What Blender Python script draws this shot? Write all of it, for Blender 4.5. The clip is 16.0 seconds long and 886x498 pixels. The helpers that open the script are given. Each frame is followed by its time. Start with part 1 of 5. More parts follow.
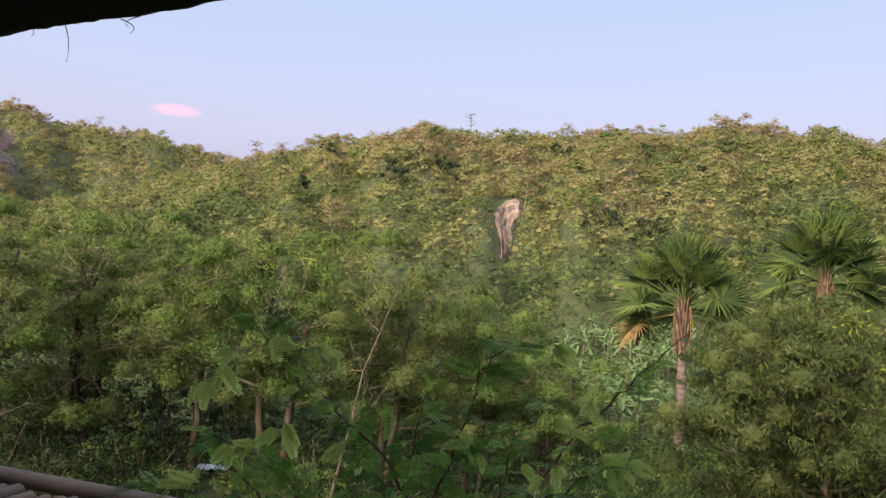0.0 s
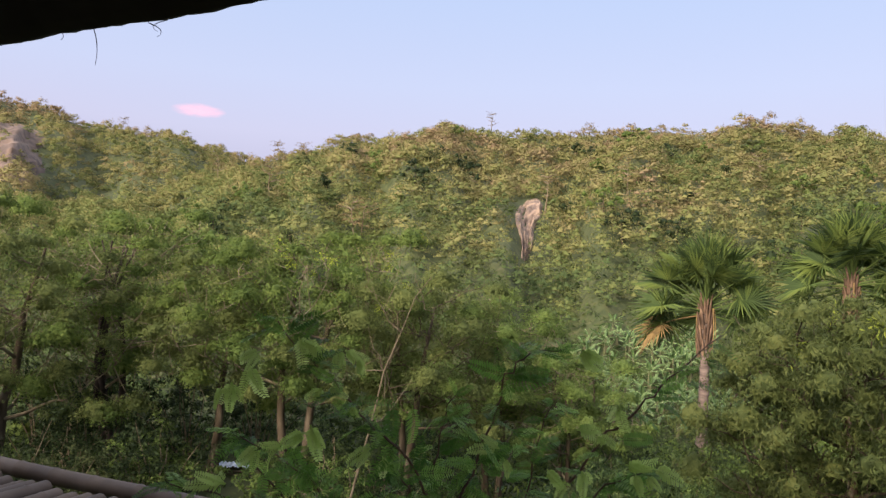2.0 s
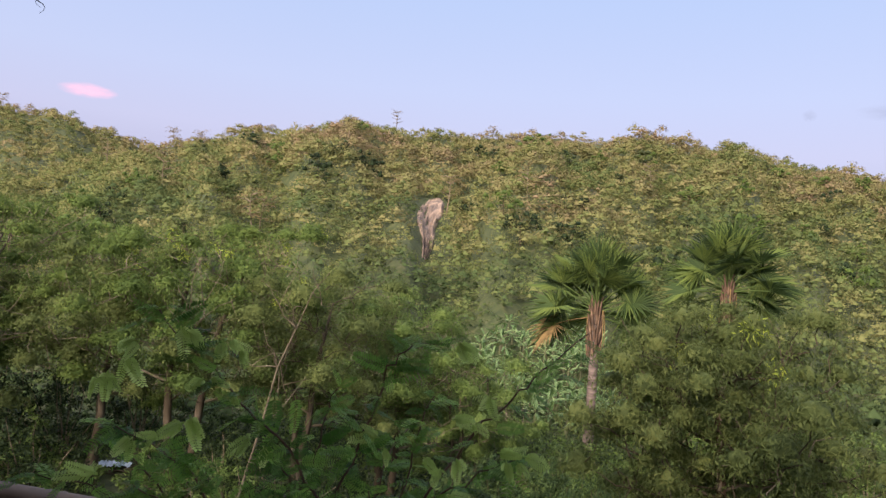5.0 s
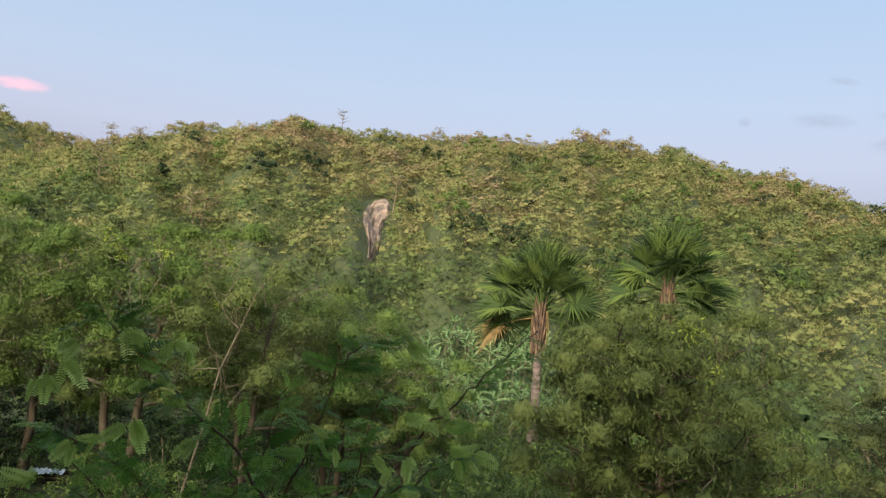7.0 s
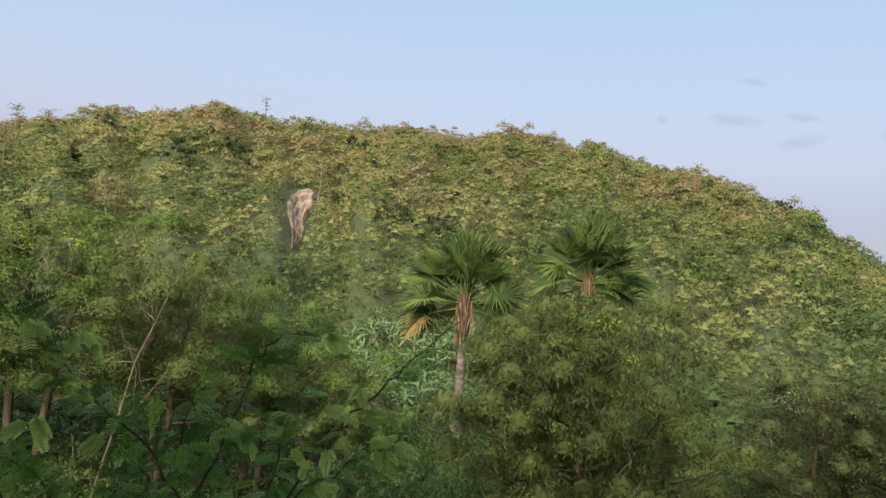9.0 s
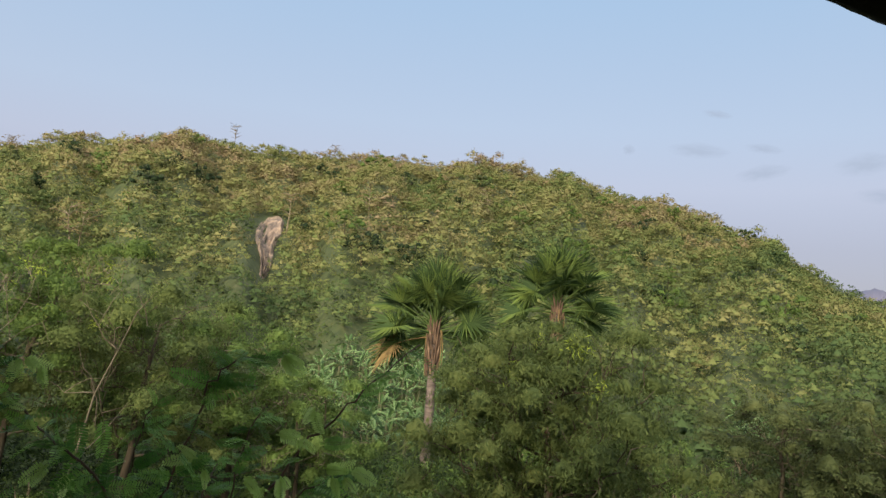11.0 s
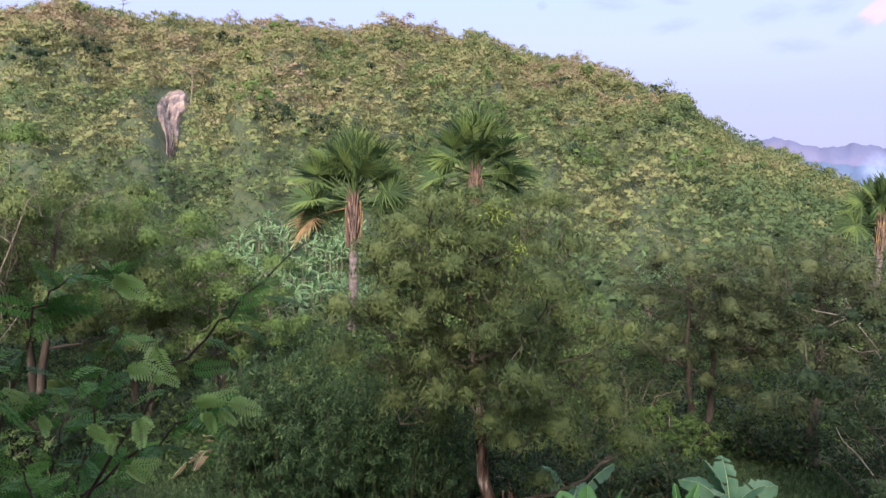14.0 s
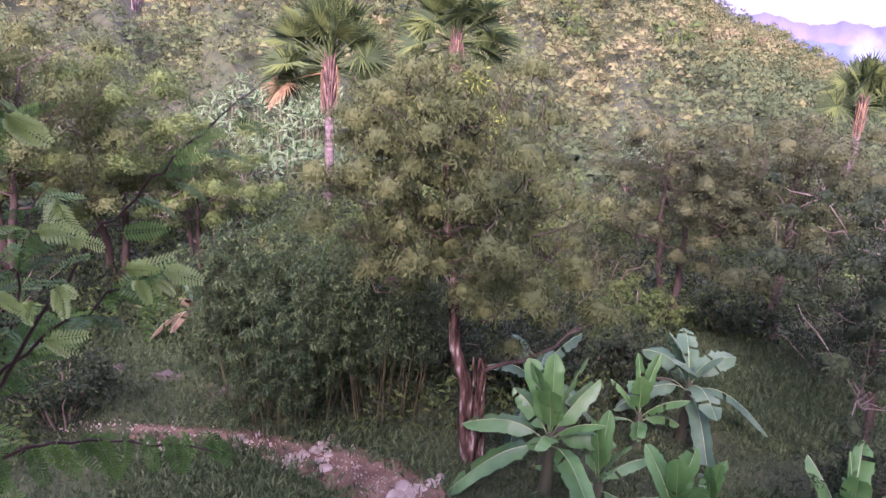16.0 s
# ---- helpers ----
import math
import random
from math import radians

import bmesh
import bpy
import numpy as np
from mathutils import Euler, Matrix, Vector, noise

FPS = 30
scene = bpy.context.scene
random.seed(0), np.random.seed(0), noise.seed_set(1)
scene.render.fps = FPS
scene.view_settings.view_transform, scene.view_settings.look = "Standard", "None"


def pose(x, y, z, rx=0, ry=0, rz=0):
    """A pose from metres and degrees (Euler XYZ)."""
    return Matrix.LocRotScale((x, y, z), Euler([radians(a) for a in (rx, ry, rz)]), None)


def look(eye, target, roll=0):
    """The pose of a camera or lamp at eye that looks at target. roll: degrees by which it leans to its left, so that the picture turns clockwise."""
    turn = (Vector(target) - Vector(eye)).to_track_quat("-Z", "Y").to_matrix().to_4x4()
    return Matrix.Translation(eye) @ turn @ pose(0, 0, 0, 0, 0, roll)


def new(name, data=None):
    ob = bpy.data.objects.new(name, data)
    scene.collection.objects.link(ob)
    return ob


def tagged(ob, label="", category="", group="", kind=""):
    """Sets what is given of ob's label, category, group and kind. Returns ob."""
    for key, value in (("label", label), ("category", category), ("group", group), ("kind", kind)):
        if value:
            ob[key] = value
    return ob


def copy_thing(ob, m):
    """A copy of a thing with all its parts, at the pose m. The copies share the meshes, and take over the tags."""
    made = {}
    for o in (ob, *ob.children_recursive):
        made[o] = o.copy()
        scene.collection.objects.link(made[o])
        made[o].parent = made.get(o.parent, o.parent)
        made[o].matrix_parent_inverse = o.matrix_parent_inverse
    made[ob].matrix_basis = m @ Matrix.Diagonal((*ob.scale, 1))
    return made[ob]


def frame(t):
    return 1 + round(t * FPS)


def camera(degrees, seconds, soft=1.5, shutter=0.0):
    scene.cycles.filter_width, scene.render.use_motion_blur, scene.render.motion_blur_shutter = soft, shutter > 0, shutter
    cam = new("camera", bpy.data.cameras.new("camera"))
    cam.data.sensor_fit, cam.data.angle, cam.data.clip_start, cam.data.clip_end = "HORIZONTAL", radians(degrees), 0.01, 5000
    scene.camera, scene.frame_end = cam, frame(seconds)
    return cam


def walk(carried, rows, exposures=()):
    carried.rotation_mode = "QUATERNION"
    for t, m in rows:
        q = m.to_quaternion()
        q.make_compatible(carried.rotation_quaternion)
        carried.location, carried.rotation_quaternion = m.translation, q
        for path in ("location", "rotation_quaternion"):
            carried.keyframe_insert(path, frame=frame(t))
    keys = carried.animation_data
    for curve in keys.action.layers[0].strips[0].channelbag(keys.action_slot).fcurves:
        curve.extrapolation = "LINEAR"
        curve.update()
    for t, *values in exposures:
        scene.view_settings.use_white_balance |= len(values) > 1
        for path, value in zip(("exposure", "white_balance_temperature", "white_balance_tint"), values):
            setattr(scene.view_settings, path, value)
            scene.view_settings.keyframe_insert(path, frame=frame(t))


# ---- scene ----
cam = camera(62.3, 16.0, soft=1.4, shutter=0.3)
EYE_Z = 8.0
ROWS = [
    (0, pose(0.000, 0.000, 8.000, 91.65, -2.29, -0.07)),
    (0.5, pose(-0.018, -0.002, 8.008, 91.75, -1.82, 1.36)),
    (1, pose(-0.026, 0.000, 7.998, 91.38, -1.54, 2.55)),
    (1.5, pose(-0.006, 0.002, 8.001, 91.39, -2.04, 2.38)),
    (2, pose(-0.010, 0.005, 8.007, 91.57, -2.50, 1.52)),
    (2.5, pose(-0.007, 0.002, 8.009, 91.51, -2.84, 0.75)),
    (3, pose(-0.008, -0.017, 8.007, 91.31, -3.27, 0.02)),
    (3.5, pose(-0.010, -0.041, 8.004, 91.27, -3.55, -1.09)),
    (4, pose(0.004, -0.048, 8.003, 91.42, -3.77, -2.98)),
    (6.5, pose(0.022, -0.025, 8.001, 92.27, -4.24, -9.52)),
    (7, pose(0.008, -0.046, 7.999, 92.23, -4.20, -10.50)),
    (7.5, pose(0.021, -0.029, 8.002, 92.25, -4.28, -11.77)),
    (8, pose(0.030, -0.027, 8.004, 92.08, -4.22, -13.16)),
    (8.5, pose(0.025, -0.029, 8.005, 91.96, -4.41, -14.89)),
    (9, pose(0.017, -0.043, 7.999, 91.96, -4.37, -16.35)),
    (11.5, pose(0.045, -0.034, 7.987, 94.50, -3.67, -19.28)),
    (12, pose(0.040, -0.059, 8.009, 93.84, -2.40, -19.94)),
    (12.5, pose(0.075, 0.024, 8.021, 92.00, -1.20, -21.13)),
    (13, pose(0.103, 0.062, 8.016, 89.62, -0.45, -22.78)),
    (13.5, pose(0.144, 0.123, 8.023, 86.92, -0.19, -23.92)),
    (14, pose(0.178, 0.200, 8.019, 84.31, -1.23, -24.99)),
    (14.5, pose(0.203, 0.258, 8.007, 81.41, -2.11, -25.50)),
    (15, pose(0.225, 0.266, 8.007, 79.09, -2.64, -25.46)),
    (15.5, pose(0.224, 0.294, 8.006, 76.90, -3.19, -26.06)),
    (16, pose(0.252, 0.328, 7.978, 74.35, -2.99, -26.48)),
]
walk(cam, ROWS, exposures=[
    (0, 1.09, 6650, 18),
    (1.5, 1.09, 6650, 18),
    (4.2, 1.06, 6330, 26),
    (6.3, 0.98, 6550, 8),
    (9.0, 0.98, 6550, 6),
    (12.0, 0.77, 6500, 6),
    (13.0, 0.92, 6450, 8),
    (13.5, 1.14, 6600, 7),
    (14.0, 1.34, 5500, 26),
    (14.5, 1.62, 5180, 30),
    (15.0, 1.76, 5280, 50),
    (16, 2.02, 5480, 76),
])

# ---- world and light ----
SUN_AZ, SUN_EL = 216.0, 27.0     # compass bearing and height of the evening glow, behind the camera
world = bpy.data.worlds.new("dusk_sky")
scene.world = world
world.use_nodes = True
wn, wl = world.node_tree.nodes, world.node_tree.links
sky = wn.new("ShaderNodeTexSky")
sky.sky_type, sky.sun_disc = "NISHITA", False
sky.sun_elevation, sky.sun_rotation = radians(SUN_EL), radians(SUN_AZ)
sky.altitude, sky.air_density, sky.dust_density, sky.ozone_density = 300, 1.0, 1.0, 1.0
# the dusk side of the sky: blue above, a lavender band over the horizon
sep, band = wn.new("ShaderNodeSeparateXYZ"), wn.new("ShaderNodeValToRGB")
tex = wn.new("ShaderNodeTexCoord")
wl.new(tex.outputs["Generated"], sep.inputs[0])
wl.new(sep.outputs["Z"], band.inputs["Fac"])
for e, (p, c) in zip([band.color_ramp.elements[0], band.color_ramp.elements[1]] + [band.color_ramp.elements.new(0.5) for _ in range(4)],
                     [(0.0, (0.20, 0.185, 0.25)), (1.0, (0.13, 0.22, 0.40)), (0.1, (0.245, 0.24, 0.318)), (0.17, (0.30, 0.31, 0.398)), (0.24, (0.29, 0.335, 0.437)), (0.42, (0.235, 0.325, 0.46))]):
    e.position, e.color = p, (*c, 1)
scale_sky, add_sky = wn.new("ShaderNodeVectorMath"), wn.new("ShaderNodeVectorMath")
scale_sky.operation, add_sky.operation = "SCALE", "ADD"
scale_sky.inputs["Scale"].default_value = 0.012
wl.new(sky.outputs[0], scale_sky.inputs[0])
wl.new(scale_sky.outputs[0], add_sky.inputs[0])
wl.new(band.outputs[0], add_sky.inputs[1])
wl.new(add_sky.outputs[0], wn["Background"].inputs["Color"])
wn["Background"].inputs["Strength"].default_value = 0.9

sun = new("sun", bpy.data.lights.new("sun", "SUN"))
sun.data.energy, sun.data.angle, sun.data.color = 5.0, radians(28), (1.0, 0.88, 0.72)
az, el = radians(SUN_AZ), radians(SUN_EL)
sun.matrix_world = look((0, 0, 60), (-math.sin(az) * math.cos(el), -math.cos(az) * math.cos(el), 60 - math.sin(el)))
rng = np.random.default_rng(7)


# ---- materials ----
def material(name, ramp, scale=3.0, detail=4.0, rough=0.8, bump=0.3, bump_scale=None, island=0.0, attribute="", translucent=0.0, spec=0.3, stretch=(1, 1, 1), metal=0.0, single=0.0):
    """A surface whose colour runs over a ramp, driven by noise, by chance per piece and by an attribute."""
    m = bpy.data.materials.new(name)
    m.use_nodes = True
    n, l = m.node_tree.nodes, m.node_tree.links
    b = n["Principled BSDF"]
    b.inputs["Roughness"].default_value = rough
    b.inputs["Specular IOR Level"].default_value = spec
    b.inputs["Metallic"].default_value = metal
    tc, mp = n.new("ShaderNodeTexCoord"), n.new("ShaderNodeMapping")
    mp.inputs["Scale"].default_value = stretch
    l.new(tc.outputs["Object"], mp.inputs["Vector"])
    no = n.new("ShaderNodeTexNoise")
    no.inputs["Scale"].default_value, no.inputs["Detail"].default_value = scale, detail
    l.new(mp.outputs[0], no.inputs["Vector"])
    value = no.outputs["Fac"]
    if island:
        ge, mx = n.new("ShaderNodeNewGeometry"), n.new("ShaderNodeMix")
        mx.inputs["Factor"].default_value = island
        l.new(value, mx.inputs["A"])
        l.new(ge.outputs["Random Per Island"], mx.inputs["B"])
        value = mx.outputs["Result"]
    if single:
        oi, mo = n.new("ShaderNodeObjectInfo"), n.new("ShaderNodeMix")
        mo.inputs["Factor"].default_value = single
        l.new(value, mo.inputs["A"])
        l.new(oi.outputs["Random"], mo.inputs["B"])
        value = mo.outputs["Result"]
    if attribute:
        at, ad = n.new("ShaderNodeAttribute"), n.new("ShaderNodeMath")
        at.attribute_name = attribute
        ad.operation = "ADD"
        l.new(value, ad.inputs[0])
        l.new(at.outputs["Fac"], ad.inputs[1])
        value = ad.outputs[0]
    cr = n.new("ShaderNodeValToRGB")
    while len(cr.color_ramp.elements) < len(ramp):
        cr.color_ramp.elements.new(0.5)
    for e, (p, c) in zip(cr.color_ramp.elements, ramp):
        e.position, e.color = p, (*c, 1)
    l.new(value, cr.inputs["Fac"])
    l.new(cr.outputs["Color"], b.inputs["Base Color"])
    if bump:
        bn, bu = n.new("ShaderNodeTexNoise"), n.new("ShaderNodeBump")
        bn.inputs["Scale"].default_value, bn.inputs["Detail"].default_value = bump_scale or scale * 6, 5
        l.new(mp.outputs[0], bn.inputs["Vector"])
        bu.inputs["Strength"].default_value = bump
        l.new(bn.outputs["Fac"], bu.inputs["Height"])
        l.new(bu.outputs["Normal"], b.inputs["Normal"])
    if translucent:
        tr, ms = n.new("ShaderNodeBsdfTranslucent"), n.new("ShaderNodeMixShader")
        ms.inputs["Fac"].default_value = translucent
        l.new(cr.outputs["Color"], tr.inputs["Color"])
        l.new(b.outputs[0], ms.inputs[1])
        l.new(tr.outputs[0], ms.inputs[2])
        l.new(ms.outputs[0], n["Material Output"].inputs["Surface"])
    return m


def leaf_material(name, dark, mid, light, translucent=0.18, island=0.6, attribute="", rough=0.65, scale=0.6, bump=0.0, single=0.0):
    return material(name, [(0.15, dark), (0.5, mid), (0.85, light)], scale=scale, rough=rough, bump=bump, bump_scale=3.5, island=island, attribute=attribute, translucent=translucent, spec=0.15, single=single)


M_GROUND = material("soil_and_grass", [(0.3, (0.024, 0.035, 0.011)), (0.5, (0.044, 0.058, 0.017)), (0.66, (0.068, 0.074, 0.026)), (0.82, (0.1, 0.085, 0.05))], scale=0.9, detail=10, bump=1.0, bump_scale=2.5)
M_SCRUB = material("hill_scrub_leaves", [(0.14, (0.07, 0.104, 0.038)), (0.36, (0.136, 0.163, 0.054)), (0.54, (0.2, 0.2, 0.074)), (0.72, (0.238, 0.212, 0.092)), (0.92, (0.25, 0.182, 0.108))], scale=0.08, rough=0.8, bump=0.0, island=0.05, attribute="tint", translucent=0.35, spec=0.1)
M_TREE_A = leaf_material("olive_tree_leaves", (0.042, 0.075, 0.018), (0.088, 0.135, 0.03), (0.165, 0.21, 0.044), island=0.3, translucent=0.32)
M_YOUNG = leaf_material("yellow_green_shoots", (0.15, 0.20, 0.03), (0.25, 0.31, 0.045), (0.36, 0.41, 0.07), translucent=0.35)
M_TREE_D = leaf_material("dull_olive_leaves", (0.044, 0.066, 0.021), (0.104, 0.134, 0.039), (0.2, 0.22, 0.065), island=0.3, translucent=0.38)
M_TREE_B = leaf_material("dry_tree_leaves", (0.03, 0.042, 0.015), (0.062, 0.078, 0.026), (0.125, 0.135, 0.046), island=0.3)
M_TREE_C = leaf_material("bright_green_leaves", (0.05, 0.085, 0.02), (0.11, 0.165, 0.04), (0.2, 0.26, 0.065), island=0.35, translucent=0.32)
M_DRY_CROWN = leaf_material("dry_brown_crown", (0.11, 0.09, 0.04), (0.2, 0.15, 0.068), (0.27, 0.205, 0.1), island=0.3)
# very low values: canopy shade is put into this leaf colour
M_DARK = leaf_material("dark_green_shade_leaves", (0.009, 0.019, 0.007), (0.024, 0.04, 0.013), (0.052, 0.076, 0.024))
M_BAMBOO_LEAF = leaf_material("bamboo_leaves", (0.012, 0.03, 0.01), (0.036, 0.066, 0.02), (0.115, 0.165, 0.048))
M_BARK = material("grey_brown_bark", [(0.3, (0.034, 0.026, 0.016)), (0.55, (0.08, 0.063, 0.042)), (0.75, (0.18, 0.15, 0.105))], scale=2.5, rough=0.95, bump=0.9, bump_scale=14, stretch=(1, 1, 0.35), spec=0.1)
M_BARK_RED = material("reddish_flaking_bark", [(0.34, (0.014, 0.009, 0.006)), (0.46, (0.06, 0.036, 0.022)), (0.58, (0.125, 0.082, 0.052)), (0.68, (0.36, 0.3, 0.22))], scale=9, detail=10, rough=1.0, bump=1.0, bump_scale=22, stretch=(1, 1, 0.22), spec=0.05)
M_BARK_DARK = material("dark_brown_bark", [(0.3, (0.016, 0.012, 0.01)), (0.7, (0.06, 0.045, 0.036))], scale=3, rough=0.9, bump=0.7, bump_scale=12, stretch=(1, 1, 0.35))
M_LIMB = material("pale_limb_bark", [(0.3, (0.08, 0.065, 0.042)), (0.55, (0.15, 0.127, 0.085)), (0.75, (0.28, 0.245, 0.175))], scale=3, rough=0.95, bump=0.6, spec=0.1)
M_TWIG = material("dry_twig_bark", [(0.3, (0.1, 0.078, 0.048)), (0.7, (0.24, 0.195, 0.13))], scale=5, rough=0.95, bump=0.4, spec=0.1)
M_RED_TWIG = material("red_brown_twig", [(0.3, (0.045, 0.024, 0.015)), (0.7, (0.11, 0.062, 0.04))], scale=9, rough=0.7, bump=0.4)
M_PALM_TRUNK = material("palm_trunk_bark", [(0.3, (0.06, 0.045, 0.037)), (0.7, (0.17, 0.13, 0.108))], scale=2.0, rough=0.9, bump=0.7, bump_scale=6, stretch=(1, 1, 5))
M_PALM_BOOT = material("brown_leaf_bases", [(0.3, (0.05, 0.032, 0.021)), (0.55, (0.11, 0.068, 0.042)), (0.75, (0.24, 0.16, 0.1))], scale=5, rough=0.9, bump=0.9, bump_scale=9, stretch=(1, 1, 0.4))
M_PALM_LEAF = leaf_material("fan_palm_leaf", (0.034, 0.06, 0.02), (0.075, 0.118, 0.034), (0.18, 0.235, 0.055), translucent=0.42)
M_PALM_DRY = material("dry_palm_leaf", [(0.3, (0.09, 0.062, 0.024)), (0.7, (0.23, 0.155, 0.06))], scale=3, rough=0.9, bump=0.3)
M_BANANA = material("banana_leaf", [(0.3, (0.045, 0.135, 0.028)), (0.55, (0.092, 0.22, 0.05)), (0.75, (0.165, 0.31, 0.09))], scale=1.4, rough=0.42, bump=0.35, bump_scale=8, translucent=0.3, spec=0.45)
M_BANANA_BLUE = material("waxy_banana_leaf", [(0.3, (0.04, 0.1, 0.042)), (0.55, (0.08, 0.155, 0.068)), (0.75, (0.16, 0.24, 0.115))], scale=1.4, rough=0.6, bump=0.35, bump_scale=8, translucent=0.2, spec=0.3)
M_BANANA_GROVE = material("grove_banana_leaf", [(0.3, (0.042, 0.09, 0.028)), (0.55, (0.085, 0.145, 0.048)), (0.75, (0.175, 0.235, 0.095))], scale=1.4, rough=0.6, bump=0.35, bump_scale=8, translucent=0.2, spec=0.3)
M_BANANA_OLD = material("yellowed_banana_leaf", [(0.3, (0.06, 0.042, 0.02)), (0.6, (0.13, 0.092, 0.04)), (0.8, (0.19, 0.15, 0.06))], scale=3, rough=0.8, bump=0.3, translucent=0.15)
M_BANANA_RIB = material("banana_midrib", [(0.3, (0.2, 0.28, 0.1)), (0.7, (0.3, 0.37, 0.16))], scale=4, rough=0.5, bump=0.1)
M_BANANA_STEM = material("banana_stem", [(0.3, (0.05, 0.045, 0.025)), (0.6, (0.085, 0.095, 0.04)), (0.8, (0.13, 0.11, 0.065))], scale=3, rough=0.6, bump=0.3, stretch=(1, 1, 0.2))
M_GRASS = leaf_material("grass_blades", (0.03, 0.055, 0.018), (0.066, 0.108, 0.035), (0.14, 0.185, 0.065))
M_FERN = leaf_material("feathery_leaflets", (0.036, 0.1, 0.02), (0.12, 0.255, 0.048), (0.25, 0.43, 0.085), translucent=0.5, scale=4, rough=0.4, island=0.2, single=0.6)
M_FERN_PALE = leaf_material("pale_young_leaflets", (0.36, 0.5, 0.12), (0.48, 0.62, 0.18), (0.58, 0.7, 0.26), translucent=0.5, scale=4, rough=0.4, island=0.2, single=0.5)
M_ROCK = material("weathered_limestone", [(0.34, (0.11, 0.085, 0.074)), (0.5, (0.21, 0.155, 0.12)), (0.68, (0.36, 0.26, 0.18))], scale=0.55, detail=9, rough=0.9, bump=0.9, bump_scale=1.6, stretch=(1, 1, 0.35))
M_CLIFF = material("pinkish_cliff_rock", [(0.34, (0.06, 0.046, 0.04)), (0.5, (0.11, 0.08, 0.066)), (0.68, (0.17, 0.125, 0.1))], scale=0.3, detail=9, rough=0.9, bump=0.9, bump_scale=1.0, stretch=(1, 1, 0.35))
M_STONE = material("pale_stone", [(0.3, (0.14, 0.115, 0.07)), (0.7, (0.46, 0.4, 0.28))], scale=3, detail=6, rough=0.9, bump=0.6)
M_BOULDER = material("brown_boulder", [(0.3, (0.05, 0.042, 0.028)), (0.7, (0.14, 0.115, 0.08))], scale=3, detail=6, rough=0.9, bump=0.6)
M_PATH = material("red_earth", [(0.3, (0.055, 0.034, 0.018)), (0.5, (0.13, 0.085, 0.045)), (0.75, (0.26, 0.185, 0.105))], scale=1.6, detail=8, rough=0.95, bump=0.7, bump_scale=9)
M_CULM = material("dry_bamboo", [(0.3, (0.032, 0.023, 0.018)), (0.55, (0.065, 0.048, 0.037)), (0.75, (0.11, 0.085, 0.068))], scale=3, detail=6, rough=0.6, bump=0.25, bump_scale=30, stretch=(1, 1, 1))
# near-black log and thatch: the shade under the roof is put into them
M_LOG = material("shade_dark_weathered_log", [(0.3, (0.007, 0.005, 0.004)), (0.7, (0.018, 0.014, 0.011))], scale=4, rough=0.95, bump=0.8)
M_THATCH = material("shade_dark_old_thatch", [(0.3, (0.012, 0.009, 0.007)), (0.7, (0.036, 0.028, 0.019))], scale=6, rough=1.0, bump=0.8, stretch=(8, 1, 1))


# ---- mesh tools ----
def mesh_of(name, verts, faces, mats, smooth=False, tint=None, face_mat=None, normals=None):
    """A mesh from arrays; faces all have the same number of corners, or are a plain list."""
    me = bpy.data.meshes.new(name)
    if isinstance(faces, list):
        me.from_pydata([tuple(v) for v in verts], [], faces)
    else:
        v, f = np.asarray(verts, np.float32), np.asarray(faces, np.int32)
        me.vertices.add(len(v))
        me.vertices.foreach_set("co", v.ravel())
        me.loops.add(f.size)
        me.loops.foreach_set("vertex_index", f.ravel())
        me.polygons.add(len(f))
        me.polygons.foreach_set("loop_start", np.arange(0, f.size, f.shape[1], dtype=np.int32))
        me.update(calc_edges=True)
    for m in (mats if isinstance(mats, (list, tuple)) else [mats]):
        me.materials.append(m)
    if tint is not None:
        me.attributes.new("tint", "FLOAT", "POINT").data.foreach_set("value", np.asarray(tint, np.float32))
    if normals is not None:
        me.attributes.new("custom_normal", "FLOAT_VECTOR", "POINT").data.foreach_set("vector", np.asarray(normals, np.float32).ravel())
    if face_mat is not None:
        me.polygons.foreach_set("material_index", np.asarray(face_mat, np.int32))
    if smooth:
        me.polygons.foreach_set("use_smooth", np.ones(len(me.polygons), bool))
    me.validate()
    me.update()
    return me


def child(name, me, parent, label="", kind=""):
    ob = new(name, me)
    ob.parent = parent
    return tagged(ob, label=label, kind=kind)


def part(name, bm, mat, parent, label="", smooth=False):
    me = bpy.data.meshes.new(name)
    bm.to_mesh(me)
    bm.free()
    me.materials.append(mat)
    if smooth:
        me.polygons.foreach_set("use_smooth", np.ones(len(me.polygons), bool))
    return child(name, me, parent, label)


def thing(name, at, label, category, group=""):
    ob = new(name)
    ob.empty_display_size = 0.2
    ob.location = at
    return tagged(ob, label=label, category=category, group=group)


def polar(az_deg, d, z=0.0):
    a = radians(az_deg)
    return Vector((d * math.sin(a), d * math.cos(a), z))


def unit(v):
    return v / np.maximum(np.linalg.norm(v, axis=-1, keepdims=True), 1e-9)


def face_out(V, n):
    """Turns triangles (k, 3, 3) so that each one's front looks along its n (k, 3)."""
    g = np.cross(V[:, 1] - V[:, 0], V[:, 2] - V[:, 0])
    back = (g * n).sum(1) < 0
    V[back] = V[back][:, [0, 2, 1]]
    return V


